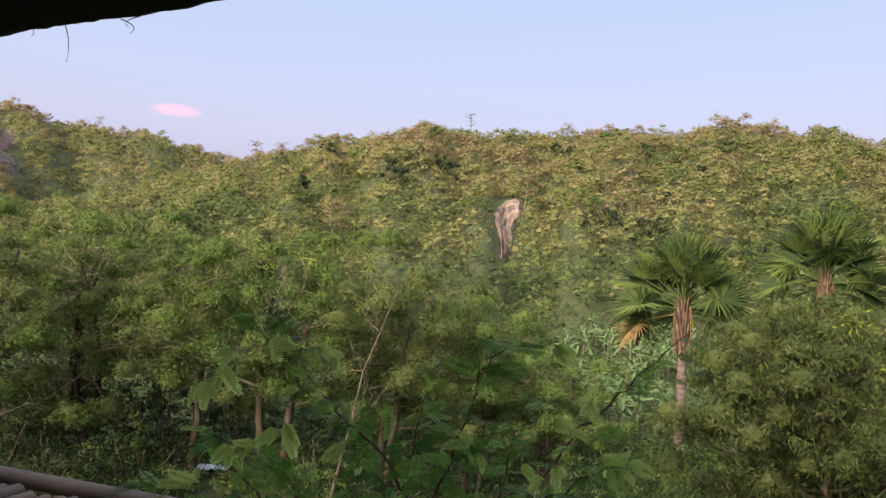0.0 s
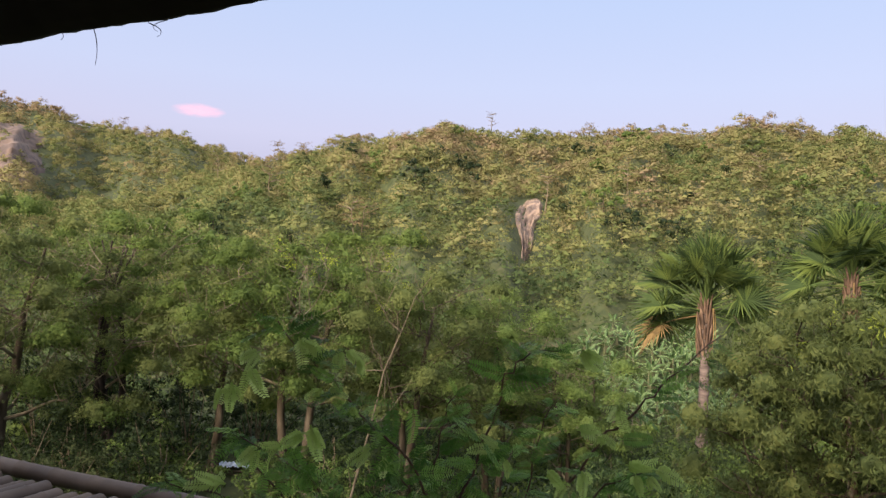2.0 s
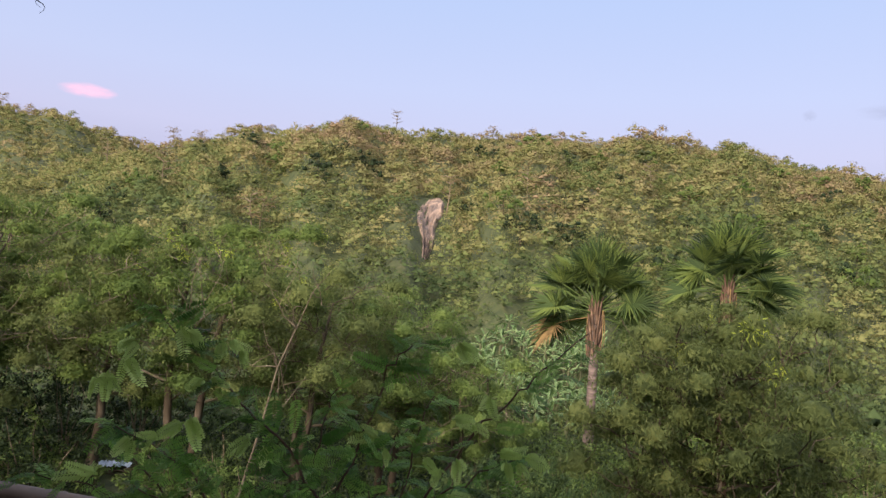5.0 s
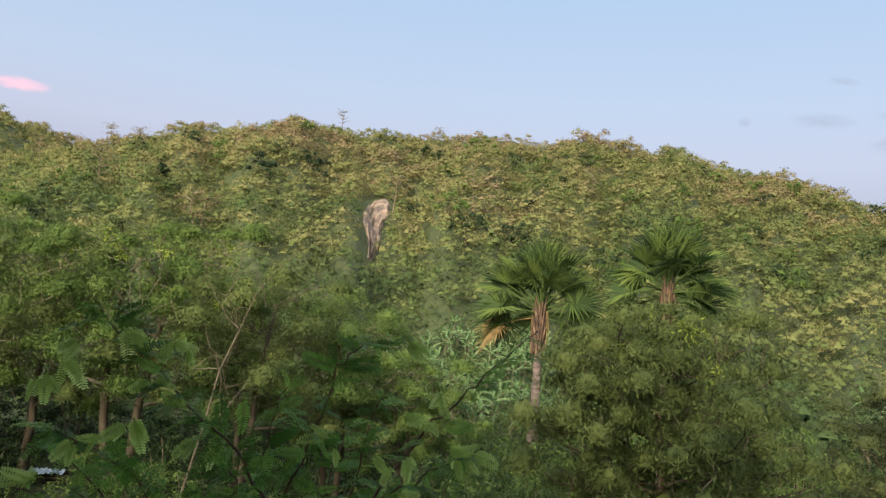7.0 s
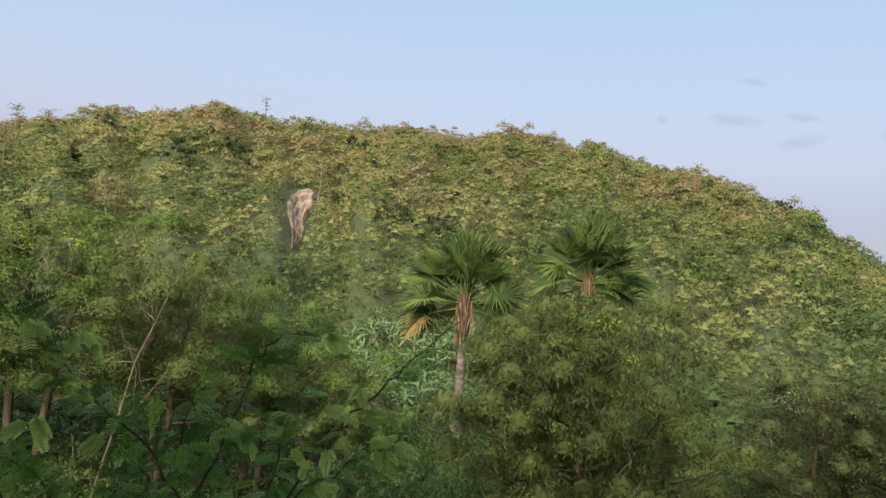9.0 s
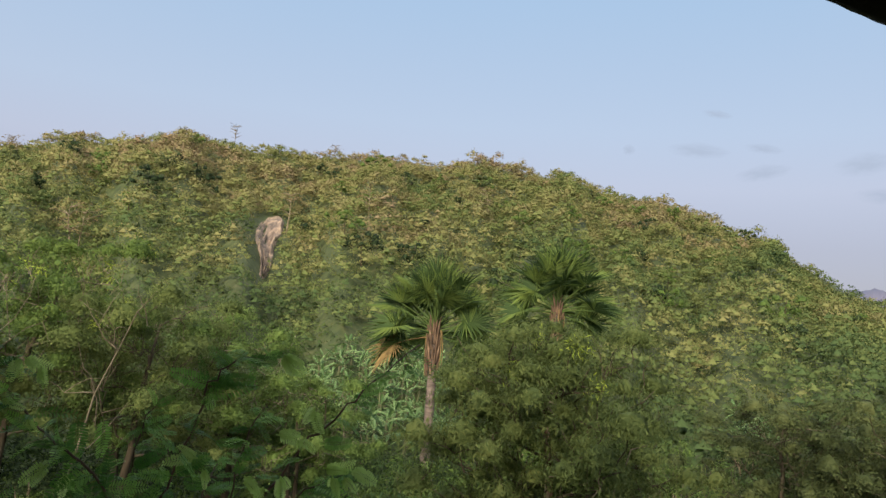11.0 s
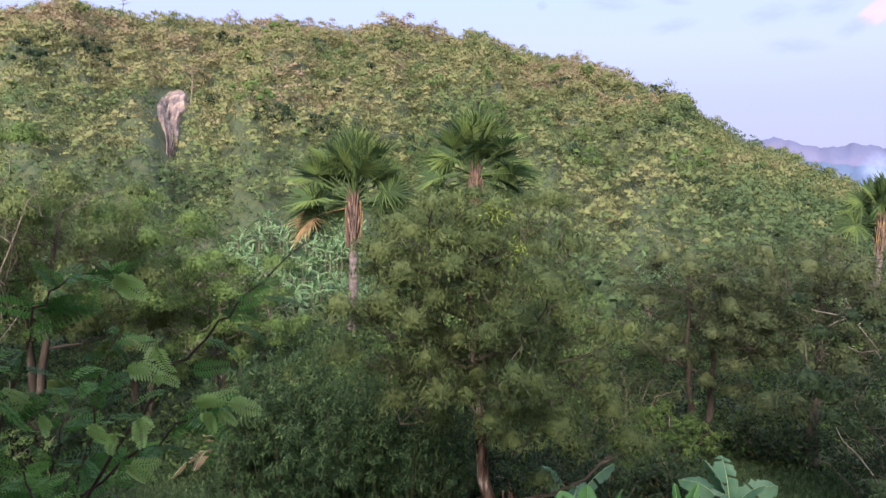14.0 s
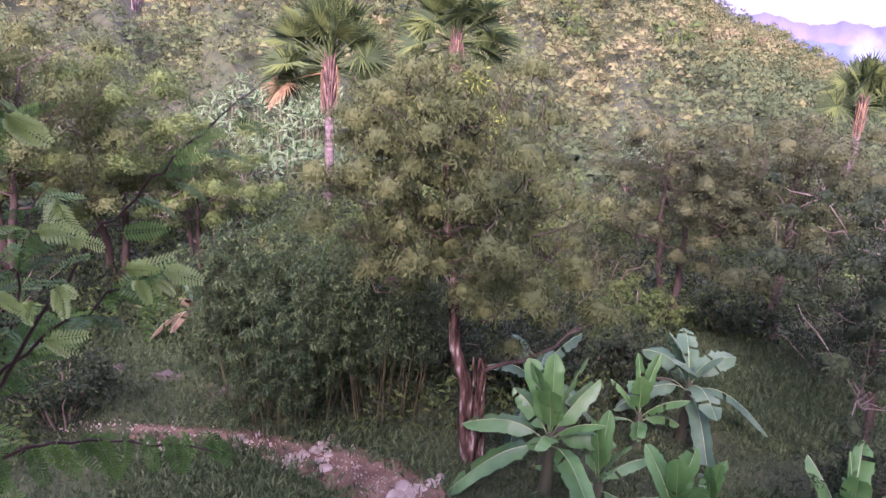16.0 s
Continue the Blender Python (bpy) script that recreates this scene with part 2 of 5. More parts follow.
class Tubes:
    """Gathers tapered tubes along polylines into one mesh."""

    def __init__(self, sides=6):
        self.v, self.f, self.n, self.sides = [], [], 0, sides

    def add(self, pts, radii, sides=None):
        s = sides or self.sides
        p = np.asarray(pts, float)
        r = np.asarray(radii, float)
        tan = unit(np.gradient(p, axis=0))
        ref = np.array([0.31, 0.17, 0.93]) if abs(tan[0, 2]) < 0.9 else np.array([1.0, 0.1, 0.0])
        u = unit(np.cross(tan, ref))
        w = np.cross(tan, u)
        a = np.linspace(0, 2 * np.pi, s, endpoint=False)
        ring = p[:, None] + r[:, None, None] * (np.cos(a)[None, :, None] * u[:, None] + np.sin(a)[None, :, None] * w[:, None])
        self.v.append(ring.reshape(-1, 3))
        i, j = np.meshgrid(np.arange(len(p) - 1), np.arange(s), indexing="ij")
        k = (j + 1) % s
        q = np.stack([i * s + j, i * s + k, (i + 1) * s + k, (i + 1) * s + j], -1).reshape(-1, 4) + self.n
        self.f.append(q)
        self.n += len(p) * s
        return self

    def mesh(self, name, mats, smooth=True):
        return mesh_of(name, np.concatenate(self.v), np.concatenate(self.f), mats, smooth)


def curve_points(a, b, bend, n=6, wob=0.0, r=rng):
    """Points from a to b that bow by the vector bend, with a wobble."""
    t = np.linspace(0, 1, n)[:, None]
    p = np.asarray(a) * (1 - t) + np.asarray(b) * t + np.asarray(bend) * (4 * t * (1 - t))
    if wob:
        w = r.normal(0, wob, p.shape)
        w[0] = w[-1] = 0
        p = p + w
    return p


def leaf_quads(centre, along, size, width, r=rng, fold=0.25, single=False, facing=None):
    """Folded pointed leaves, two triangles each: at centre, running along, of that size."""
    n = len(centre)
    size, width = np.broadcast_to(size, n)[:, None], np.broadcast_to(width, n)[:, None]
    along = unit(along)
    side = unit(np.cross(along, unit(r.normal(size=(n, 3))) if facing is None else facing))
    up = np.cross(side, along)
    b, t = centre, centre + along * size
    if single:
        v = np.stack([b, b + along * size * 0.5 + side * width, t], 1)
        return v.reshape(-1, 3), np.arange(3 * n).reshape(n, 3)
    m = centre + along * size * 0.45 + up * width * fold
    v = np.stack([b, m + side * width * 0.5 - up * width * fold, t, m - side * width * 0.5 - up * width * fold], 1)
    f = np.arange(4 * n).reshape(n, 4)
    tri = np.concatenate([f[:, [0, 1, 2]], f[:, [0, 2, 3]]])
    return v.reshape(-1, 3), tri


# ---- ground and hills ----
RIDGE_AZ = [-75, -40, -24, -18, -16, -13.8, -10, -6.5, -0.7, 4.6, 10, 15, 17.5, 21, 25.6, 29, 33.6, 38, 42.2, 47.4, 50, 52.3, 55.1, 60, 70]
RIDGE_EL = [0.0, 2.0, 4.0, 5.9, 6.7, 7.66, 9.36, 9.96, 10.56, 10.46, 10.56, 10.66, 10.56, 11.16, 10.36, 9.96, 8.76, 7.46, 5.51, 2.66, 1.66, 0.3, -0.9, -2.2, -2.4]
BACK_AZ = [-90, -60, -45, -34, -28.5, -21, -16.3, -12, -5, 5]
BACK_EL = [-1.8, 9.0, 10.8, 9.8, 9.2, 8.3, 7.2, 5.9, 3, -2]


def hill_height(az, d):
    """Height of the ground at bearing az (degrees) and distance d, both arrays."""
    rd = 190 + 12 * np.sin(az * 0.09) + np.clip(az - 25, 0, 40) * 1.2
    zr = EYE_Z + rd * np.tan(np.radians(np.interp(az, RIDGE_AZ, RIDGE_EL)))
    u = (d - 46) / (rd - 46)
    g = np.where(u < 1, np.clip(u, 0, 1) ** 1.12, 1 - 0.9 * np.clip(u - 1, 0, 9) ** 1.5)
    h1 = np.maximum(zr, 0) * np.maximum(g, 0)
    rb = 285.0
    zb = EYE_Z + rb * np.tan(np.radians(np.interp(az, BACK_AZ, BACK_EL)))
    ub = (d - 110) / (rb - 110)
    gb = np.where(ub < 1, np.clip(ub, 0, 1) ** 1.1, 1 - 0.8 * np.clip(ub - 1, 0, 9) ** 1.4)
    h2 = np.maximum(zb, 0) * np.maximum(gb, 0)
    x, y = d * np.sin(np.radians(az)), d * np.cos(np.radians(az))
    ribs = np.sin(az * 0.42 + 0.9 + 0.012 * d) + 0.7 * np.sin(az * 0.83 + 0.5 - 0.02 * d) + 0.5 * np.sin(az * 1.7 + 0.03 * d)
    h1 = h1 + 2.3 * ribs * np.clip(u, 0, 1) * np.clip(1 - u, 0, 1) * 4 * np.clip(zr / 30, 0, 1)
    h2 = h2 + 2.5 * ribs * np.clip(ub, 0, 1) * np.clip(1 - ub, 0, 1) * 4 * np.clip(zb / 30, 0, 1)
    h = np.maximum(h1, h2)
    rough = np.sin(x * 0.11 + 1.3 * np.sin(y * 0.05)) * np.sin(y * 0.08 + 0.7) + 0.5 * np.sin(x * 0.27 + y * 0.19)
    h = h + rough * np.clip((d - 50) / 60, 0, 1) * np.clip(h / 20, 0, 1) * 1.5
    near = 0.12 * np.sin(x * 0.6 + 0.4) * np.sin(y * 0.5) + 0.05 * np.sin(x * 1.9 + y * 1.3)
    return h + near * (d < 60)


def ground_z(x, y):
    return float(hill_height(np.array([math.degrees(math.atan2(x, y))]), np.array([math.hypot(x, y)]))[0])


def build_ground():
    az = np.concatenate([np.arange(-180, -76, 6.0), np.arange(-76, 76.1, 1.0), np.arange(82, 179, 6.0)])
    d = np.concatenate([[0.01], np.arange(0.6, 30, 0.8), np.arange(30, 60, 2.0), np.arange(60, 340, 5.0), [360, 400, 460, 550, 700, 1000, 1500, 2300, 3300, 4600]])
    A, D = np.meshgrid(az, d, indexing="ij")
    Z = hill_height(A, D)
    V = np.stack([D * np.sin(np.radians(A)), D * np.cos(np.radians(A)), Z], -1).reshape(-1, 3)
    m, k = len(az), len(d)
    i, j = np.meshgrid(np.arange(m), np.arange(k - 1), indexing="ij")
    i2 = (i + 1) % m
    F = np.stack([i * k + j, i * k + j + 1, i2 * k + j + 1, i2 * k + j], -1).reshape(-1, 4)
    ob = new("ground", mesh_of("ground", V, F, M_GROUND, smooth=True))
    tagged(ob, label="brown earth with sparse grass rising into a scrub hill", category="ground", kind="structure")


build_ground()


def gully(az, d, margin=0.0):
    """1 where bare rock shows on the hill, else 0."""
    el = np.degrees(np.arctan2(hill_height(az, d) - EYE_Z, d))
    w = np.interp(el, [-0.4, 0.6, 1.5, 3.5, 5.0, 6.2], [0.3, 0.5, 0.65, 0.95, 1.2, 0.5]) + margin
    face = (np.abs(az - 4.85 + 0.1 * (5 - el)) < w) & (el > -0.4) & (el < 5.7) & (d < 185)
    cliff = (az < -30.0 - 0.3 * (el - 6)) & (az > -40) & (el > 4.6) & (el < 8.3) & (d > 190)
    return face | cliff


def cores(centre, radius, r):
    """The close inner leafage of clumps: one small uneven lump at each centre. Vertices, faces, normals."""
    n = len(centre)
    turn = np.arange(6) * math.pi / 3
    ring = np.array([(0, 0, 1.0)] + [(0.72 * math.cos(q), 0.72 * math.sin(q), 0.6) for q in turn] + [(0.95 * math.cos(q), 0.95 * math.sin(q), -0.25) for q in turn + 0.52])
    tri = np.array([(0, 1 + i, 1 + (i + 1) % 6) for i in range(6)] + [(1 + i, 7 + i, 1 + (i + 1) % 6) for i in range(6)] + [(1 + (i + 1) % 6, 7 + i, 7 + (i + 1) % 6) for i in range(6)])
    V = centre[:, None] + ring[None] * (radius[:, None] * r.uniform(0.65, 1.15, (n, 13)))[:, :, None]
    N = unit(np.broadcast_to(ring, (n, 13, 3)) + r.normal(0, 0.3, (n, 13, 3)))
    return V.reshape(-1, 3), (tri[None] + 13 * np.arange(n)[:, None, None]).reshape(-1, 3), N.reshape(-1, 3)


def build_scrub():
    """Shrubs and low trees that clothe the hills and the valley's edge: crowns of close lumps, each lump set with leaves."""
    r = np.random.default_rng(11)
    n = 76000
    az, d = r.uniform(-41, 63, n), np.where(r.random(n) < 0.5, np.sqrt(r.uniform(33 ** 2, 295 ** 2, n)), r.uniform(33, 190, n))
    ridge = 190 + 12 * np.sin(az * 0.09) + np.clip(az - 25, 0, 40) * 1.2
    grove = ((az > 7.5) & (az < 21.8) & (d < 61.5)) | ((az > 40) & (az < 43.8) & (d > 45) & (d < 67))
    palms = ((np.abs(az - 27.6) < 2.0) & (d < 40.5)) | ((np.abs(az - 55.9) < 2.5) & (d < 58.5))
    x, y, z = d * np.sin(np.radians(az)), d * np.cos(np.radians(az)), hill_height(az, d)
    patch = np.sin(x * 0.06 + 2 * np.sin(y * 0.03)) * np.sin(y * 0.07 + 1.0)
    fine = np.sin(x * 0.21 + 1.5 * np.sin(y * 0.13)) * np.sin(y * 0.24 + x * 0.05)
    rad = np.clip(r.lognormal(0.34, 0.45, n), 0.55, 2.9) * (1.0 + 0.15 * patch)
    rad = np.where(grove, 0.55, rad) * np.where(d > ridge - 12, 0.62, 1.0) * np.where(d > ridge + 5, 1.5, 1.0) * np.clip(d / 95, 0.72, 1)
    bare = gully(az, d, 0.3 * rad) & (r.random(n) > 0.08 * (az < -20))
    keep = np.where(d < ridge + 5, True, (az < -8) & (r.random(n) < 0.75)) & ~bare & ~palms
    # crowns that stand too close to a bigger one give way
    order = np.argsort(-rad)
    cell, taken = {}, np.zeros(n, bool)
    for i in order:
        if not keep[i]:
            continue
        cx, cy = int(x[i] // 3), int(y[i] // 3)
        near = [j for u in (-1, 0, 1) for v in (-1, 0, 1) for j in cell.get((cx + u, cy + v), ())]
        if any((x[i] - x[j]) ** 2 + (y[i] - y[j]) ** 2 < (0.4 * (rad[i] + rad[j])) ** 2 for j in near):
            continue
        cell.setdefault((cx, cy), []).append(i)
        taken[i] = True
    x, y, z, az, d, rad, patch, fine = (q[taken] for q in (x, y, z, az, d, rad, patch, fine))
    n = len(x)
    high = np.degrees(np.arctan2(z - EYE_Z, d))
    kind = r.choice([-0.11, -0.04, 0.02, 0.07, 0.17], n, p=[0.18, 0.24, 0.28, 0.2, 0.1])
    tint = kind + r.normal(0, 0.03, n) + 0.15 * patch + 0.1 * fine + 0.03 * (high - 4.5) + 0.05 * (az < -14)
    # lumps under the dome of each crown
    many = np.clip((rad ** 1.6 * 2.4).astype(int), 2, 9)
    who = np.repeat(np.arange(n), many)
    m = len(who)
    q, turn = np.sqrt(r.random(m)) * np.where(r.random(m) < 0.2, 0.3, 1.0), r.uniform(0, 6.28, m)
    tall = np.where((r.random(n) < 0.2) & (rad > 1.3), 1.5, r.uniform(0.75, 1.1, n))[who]
    c0 = np.stack([x[who] + rad[who] * 0.8 * q * np.cos(turn), y[who] + rad[who] * 0.8 * q * np.sin(turn), z[who] + rad[who] * tall * (1 - 0.7 * q ** 2) * r.uniform(0.7, 0.95, m)], -1)
    small = np.clip(rad[who] * 0.36 + 0.16, 0.3, 1.15) * r.uniform(0.7, 1.2, m)
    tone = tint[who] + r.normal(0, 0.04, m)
    dome = np.stack([q * np.cos(turn), q * np.sin(turn), 0.9 - 0.75 * q], -1)
    # the close leafage inside each lump
    turns = np.arange(6) * math.pi / 3
    cap = np.array([(0, 0, 0.85)] + [(math.cos(a), math.sin(a), -0.15) for a in turns])
    cv = (c0[:, None] + cap[None] * (small[:, None] * r.uniform(0.25, 0.5, (m, 7)))[:, :, None]).reshape(-1, 3)
    cf = (np.array([(0, 1 + i, 1 + (i + 1) % 6) for i in range(6)])[None] + 7 * np.arange(m)[:, None, None]).reshape(-1, 3)
    cn = unit(np.tile(cap, (m, 1)) + np.repeat(dome, 7, axis=0) + r.normal(0, 0.3, (7 * m, 3)))
    # leaves in sprays over the lumps
    per = (np.clip((small ** 1.4 * 22).astype(int), 7, 23) * np.clip(110 / d[who], 1.0, 1.5)).astype(int)
    idx = np.repeat(np.arange(m), per)
    k = len(idx)
    u = unit(r.normal(size=(k, 3)))
    u[:, 2] = np.abs(u[:, 2]) * 1.2 - 0.3
    lump = 0.92 + 0.16 * np.sin(u[:, 0] * 5 + idx) * np.sin(u[:, 1] * 6 + idx * 1.7) + r.normal(0, 0.13, k)
    c = c0[idx] + u * (small[idx] * lump * r.random(k) ** 0.25)[:, None] * np.array([1.2, 1.2, 0.95])
    s = r.uniform(0.19, 0.44, k) * np.where(d[who][idx] > 210, 1.1, np.clip(d[who][idx] / 150, 0.33, 1.0))
    e1 = unit(r.normal(size=(k, 3)) + np.array([0, 0, -0.1]))
    e2 = unit(np.cross(e1, unit(0.6 * u + r.normal(0, 0.6, (k, 3)))))
    V = np.stack([c - e1 * s[:, None] * 0.5, c + e1 * s[:, None] * 0.5 + e2 * s[:, None] * 0.35, c + e1 * s[:, None] * 0.3 - e2 * s[:, None] * 0.45], 1)
    soft = unit(0.6 * u + 0.8 * dome[idx] + r.normal(0, 0.09, (k, 3)))
    V = face_out(V, soft).reshape(-1, 3)
    # inner leafage takes tint 0.1 lower: shade inside the lumps put into colour
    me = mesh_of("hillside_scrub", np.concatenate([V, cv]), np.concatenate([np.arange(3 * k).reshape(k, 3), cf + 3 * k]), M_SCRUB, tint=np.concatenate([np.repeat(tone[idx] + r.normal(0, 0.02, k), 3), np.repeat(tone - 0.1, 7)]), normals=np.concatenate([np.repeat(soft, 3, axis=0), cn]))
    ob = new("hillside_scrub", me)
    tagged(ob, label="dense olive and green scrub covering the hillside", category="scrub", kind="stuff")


build_scrub()


# ---- trees ----
def grow(base, height, crown, lean, r, stems=1, splits=5, trunk_r=0.18, fork=0.35, droop=0.0, fill=0):
    """Trunk, limbs and twigs of a tree: the tubes and the twig ends where leaves sit."""
    tb, lb, tips = Tubes(7), Tubes(6), []
    base = np.asarray(base, float)
    for s in range(stems):
        off = np.array([math.cos(2.1 * s), math.sin(2.1 * s), 0]) * trunk_r * 1.2 * (stems > 1)
        top = base + np.array([lean[0], lean[1], height * 0.9]) + off * 4 + np.append(r.normal(0, crown * 0.12, 2), 0)
        pts = curve_points(base + off - np.array([0, 0, 0.2]), top, np.append(r.normal(0, 0.12 * height * 0.3, 2), 0), 9, 0.03 * height * 0.2, r)
        tb.add(pts, trunk_r * np.array([1.5, 1.1, 0.95, 0.85, 0.75, 0.62, 0.5, 0.36, 0.2]), 8)
        for q in range(splits):
            t = fork + (1 - fork) * (q + r.random()) / splits
            i = min(int(t * 8), 7)
            p0 = pts[i] * (1 - (t * 8 - i)) + pts[i + 1] * (t * 8 - i)
            ang = 2.4 * q + r.uniform(-0.5, 0.5) + s
            reach = crown * r.uniform(0.55, 1.0) * (1.1 - 0.6 * t * t)
            p1 = p0 + np.array([math.cos(ang) * reach, math.sin(ang) * reach, reach * r.uniform(0.25, 0.8) - droop])
            p1[2] = min(p1[2], base[2] + height * 0.97)
            limb = curve_points(p0, p1, (0, 0, -0.08 * reach), 6, 0.05 * reach, r)
            r0 = trunk_r * (0.5 - 0.3 * t)
            lb.add(limb, r0 * np.array([1, 0.75, 0.52, 0.36, 0.24, 0.13]), 6)
            for w in range(9):
                tt = r.uniform(0.3, 1.0)
                j = min(int(tt * 5), 4)
                a0 = limb[j] * (1 - (tt * 5 - j)) + limb[j + 1] * (tt * 5 - j)
                a1 = a0 + unit(r.normal(size=3) + np.array([0, 0, 0.25]) + 0.5 * unit(p1 - p0)) * reach * r.uniform(0.3, 0.6)
                a1[2] = min(a1[2], base[2] + height)
                tw = curve_points(a0, a1, (0, 0, 0.0), 4, 0.03 * reach, r)
                lb.add(tw, np.linspace(max(r0 * 0.3, 0.014), 0.007, 4), 4)
                tips.extend([tw[3], tw[2]])
    # clumps that round the crown out, each on a twig from the nearest limb
    nodes = np.concatenate(lb.v)[::3]
    tips = [t for t in tips if r.random() < 0.5]
    for _ in range(fill):
        u = unit(r.normal(size=3))
        q = base + np.array([lean[0] * 0.7, lean[1] * 0.7, height * 0.7]) + u * r.random() ** 0.4 * np.array([crown * 0.92, crown * 0.92, height * 0.3])
        near = nodes[np.argmin(((nodes - q - np.array([0, 0, -0.4])) ** 2).sum(1))]
        lb.add(curve_points(near, q, (0, 0, -0.05), 4, 0.03, r), [0.018, 0.013, 0.009, 0.005], 4)
        tips += [q, q + r.normal(0, 0.15, 3)]
    return tb, lb, np.array(tips)


def foliage(tips, count, spread, size, width, r, hang=0.5, flat=0.7, single=False):
    """Leaves scattered in sprays round the twig ends."""
    i = r.integers(0, len(tips), count)
    sub = r.normal(0, spread * 0.8, (len(tips) * 4, 3)) * np.array([1, 1, flat])
    pick = i * 4 + r.integers(0, 4, count)
    off = unit(r.normal(size=(count, 3))) * (r.random((count, 1)) ** 0.45)
    off[:, 2] = np.abs(off[:, 2]) * 1.25 - 0.25
    c = tips[i] + sub[pick] + off * spread * 0.55 * np.array([1, 1, flat])
    face = unit(off + np.array([0, 0, 0.45]) + r.normal(0, 0.28, (count, 3)))
    along = np.cross(face, unit(r.normal(size=(count, 3)))) + np.array([0, 0, -hang * 0.35])
    s = size * r.uniform(0.6, 1.25, count)
    return leaf_quads(c, along, s, s * width, r, single=single, facing=face)


def crown_leaves(tips, count, spread, size, width, r, hang=0.5, clumps=70):
    """Leaves of a crown: rounded clumps round spread-out twig ends, with gaps between, and loose sprays."""
    chosen = [int(r.integers(len(tips)))]
    far = ((tips - tips[chosen[0]]) ** 2).sum(1)
    for _ in range(min(clumps, len(tips)) - 1):
        chosen.append(int(np.argmax(far * r.uniform(0.6, 1.0, len(tips)))))
        far = np.minimum(far, ((tips - tips[chosen[-1]]) ** 2).sum(1))
    centre = tips[chosen]
    big = spread * r.uniform(1.0, 1.9, len(centre))
    share = big ** 2 / (big ** 2).sum()
    i = r.choice(len(centre), count, p=share)
    u = unit(r.normal(size=(count, 3)))
    u[:, 2] = np.abs(u[:, 2]) * 1.2 - 0.3
    lump = 0.8 + 0.42 * np.sin(u[:, 0] * 4.5 + i) * np.sin(u[:, 1] * 5 + i * 1.7) + r.normal(0, 0.11, count)
    c = centre[i] + u * (big[i] * lump * r.random(count) ** 0.22)[:, None] * np.array([1, 1, 0.72])
    loose = r.random(count) < 0.24
    j = r.integers(0, len(tips), count)
    c = np.where(loose[:, None], tips[j] + r.normal(0, spread * 0.4, (count, 3)), c)
    face = unit(u + np.array([0, 0, 0.45]) + r.normal(0, 0.25, (count, 3)))
    along = np.cross(face, unit(r.normal(size=(count, 3)))) + np.array([0, 0, -hang * 0.35])
    s = size * r.uniform(0.6, 1.25, count)
    v, f = leaf_quads(c, along, s, s * width, r, single=True, facing=face)
    soft = unit(u + np.array([0, 0, 0.15]) + r.normal(0, 0.3, (count, 3)))
    inner, inner_f, inner_n = cores(centre, big * 0.45, r)
    v = np.concatenate([face_out(v.reshape(-1, 3, 3), soft).reshape(-1, 3), inner])
    return v, np.concatenate([f, inner_f + 3 * count]), np.concatenate([np.repeat(soft, 3, axis=0), inner_n])


def tree(az, d, height, crown, label, leaf, count, seed, stems=1, splits=6, trunk_r=0.16, size=0.16, width=0.32, spread=0.45, lean=(0, 0), fork=0.3, hang=0.5, bark=None, name="tree", category="tree", group="", base=0.0, shoots=0, strands=0, fill=70, limb=None, clumps=80, boughs=()):
    r = np.random.default_rng(seed)
    p = polar(az, d)
    p.z = ground_z(p.x, p.y) + base
    ob = thing(name, p, label, category, group)
    tb, lb, tips = grow((0, 0, 0), height - spread * 0.7, crown, lean, r, stems, splits, trunk_r, fork, fill=fill)
    for k in range(strands):
        h = np.linspace(-0.2, 2.2, 12)
        a = 6.28 * k / strands + r.normal(0, 0.2) + 0.25 * h
        q = trunk_r * (1.35 - 0.3 * h) + 0.02 * np.sin(h * 5 + k)
        tb.add(np.stack([np.cos(a) * q, np.sin(a) * q, h], -1) + r.normal(0, 0.022, (12, 3)), np.linspace(0.062, 0.024, 12) * r.uniform(0.5, 1.25) * r.uniform(0.75, 1.25, 12), 7)
    right = np.array([math.cos(radians(az)), -math.sin(radians(az)), 0])
    for h, reach, rise, thick in boughs:
        q = curve_points((0, 0, h), right * reach + np.array([0, 0, h + rise]), np.array([0, 0, -0.07 * abs(reach)]), 9, 0.05, r)
        lb.add(q, thick * np.linspace(1, 0.3, 9), 7)
        for j in range(10):
            o = q[int(r.integers(3, 9))]
            e = o + np.array([*r.normal(0, 0.35, 2), r.uniform(0.1, 0.6)])
            lb.add(curve_points(o, e, (0, 0, 0.03), 4, 0.03, r), [0.014, 0.011, 0.008, 0.004], 4)
            tips = np.concatenate([tips, [e]])
    child("trunk", tb.mesh("trunk", bark or M_BARK), ob)
    child("limb", lb.mesh("limb", limb or M_LIMB), ob)
    v, f, soft = crown_leaves(tips, count, spread, size, width, r, hang, clumps)
    child("crown", mesh_of("crown", v, f, leaf, normals=soft), ob)
    order = np.argsort(-(tips[:, 2] - 0.35 * (tips @ np.array([p.x, p.y, 0]) / d)))
    for i in range(shoots):
        c = tips[order[int(r.integers(0, max(len(tips) // 7, 1)))]] + r.normal(0, 0.12, 3)
        v, f = leaf_quads(c + r.normal(0, 0.09, (40, 3)), r.normal(0, 0.8, (40, 3)) + np.array([0, 0, -0.5]), size * 1.1, size * 0.28, r)
        child("young_shoot", mesh_of("young_shoot", v, f, M_YOUNG), ob, "yellow-green young leaves", "stuff")
    return ob


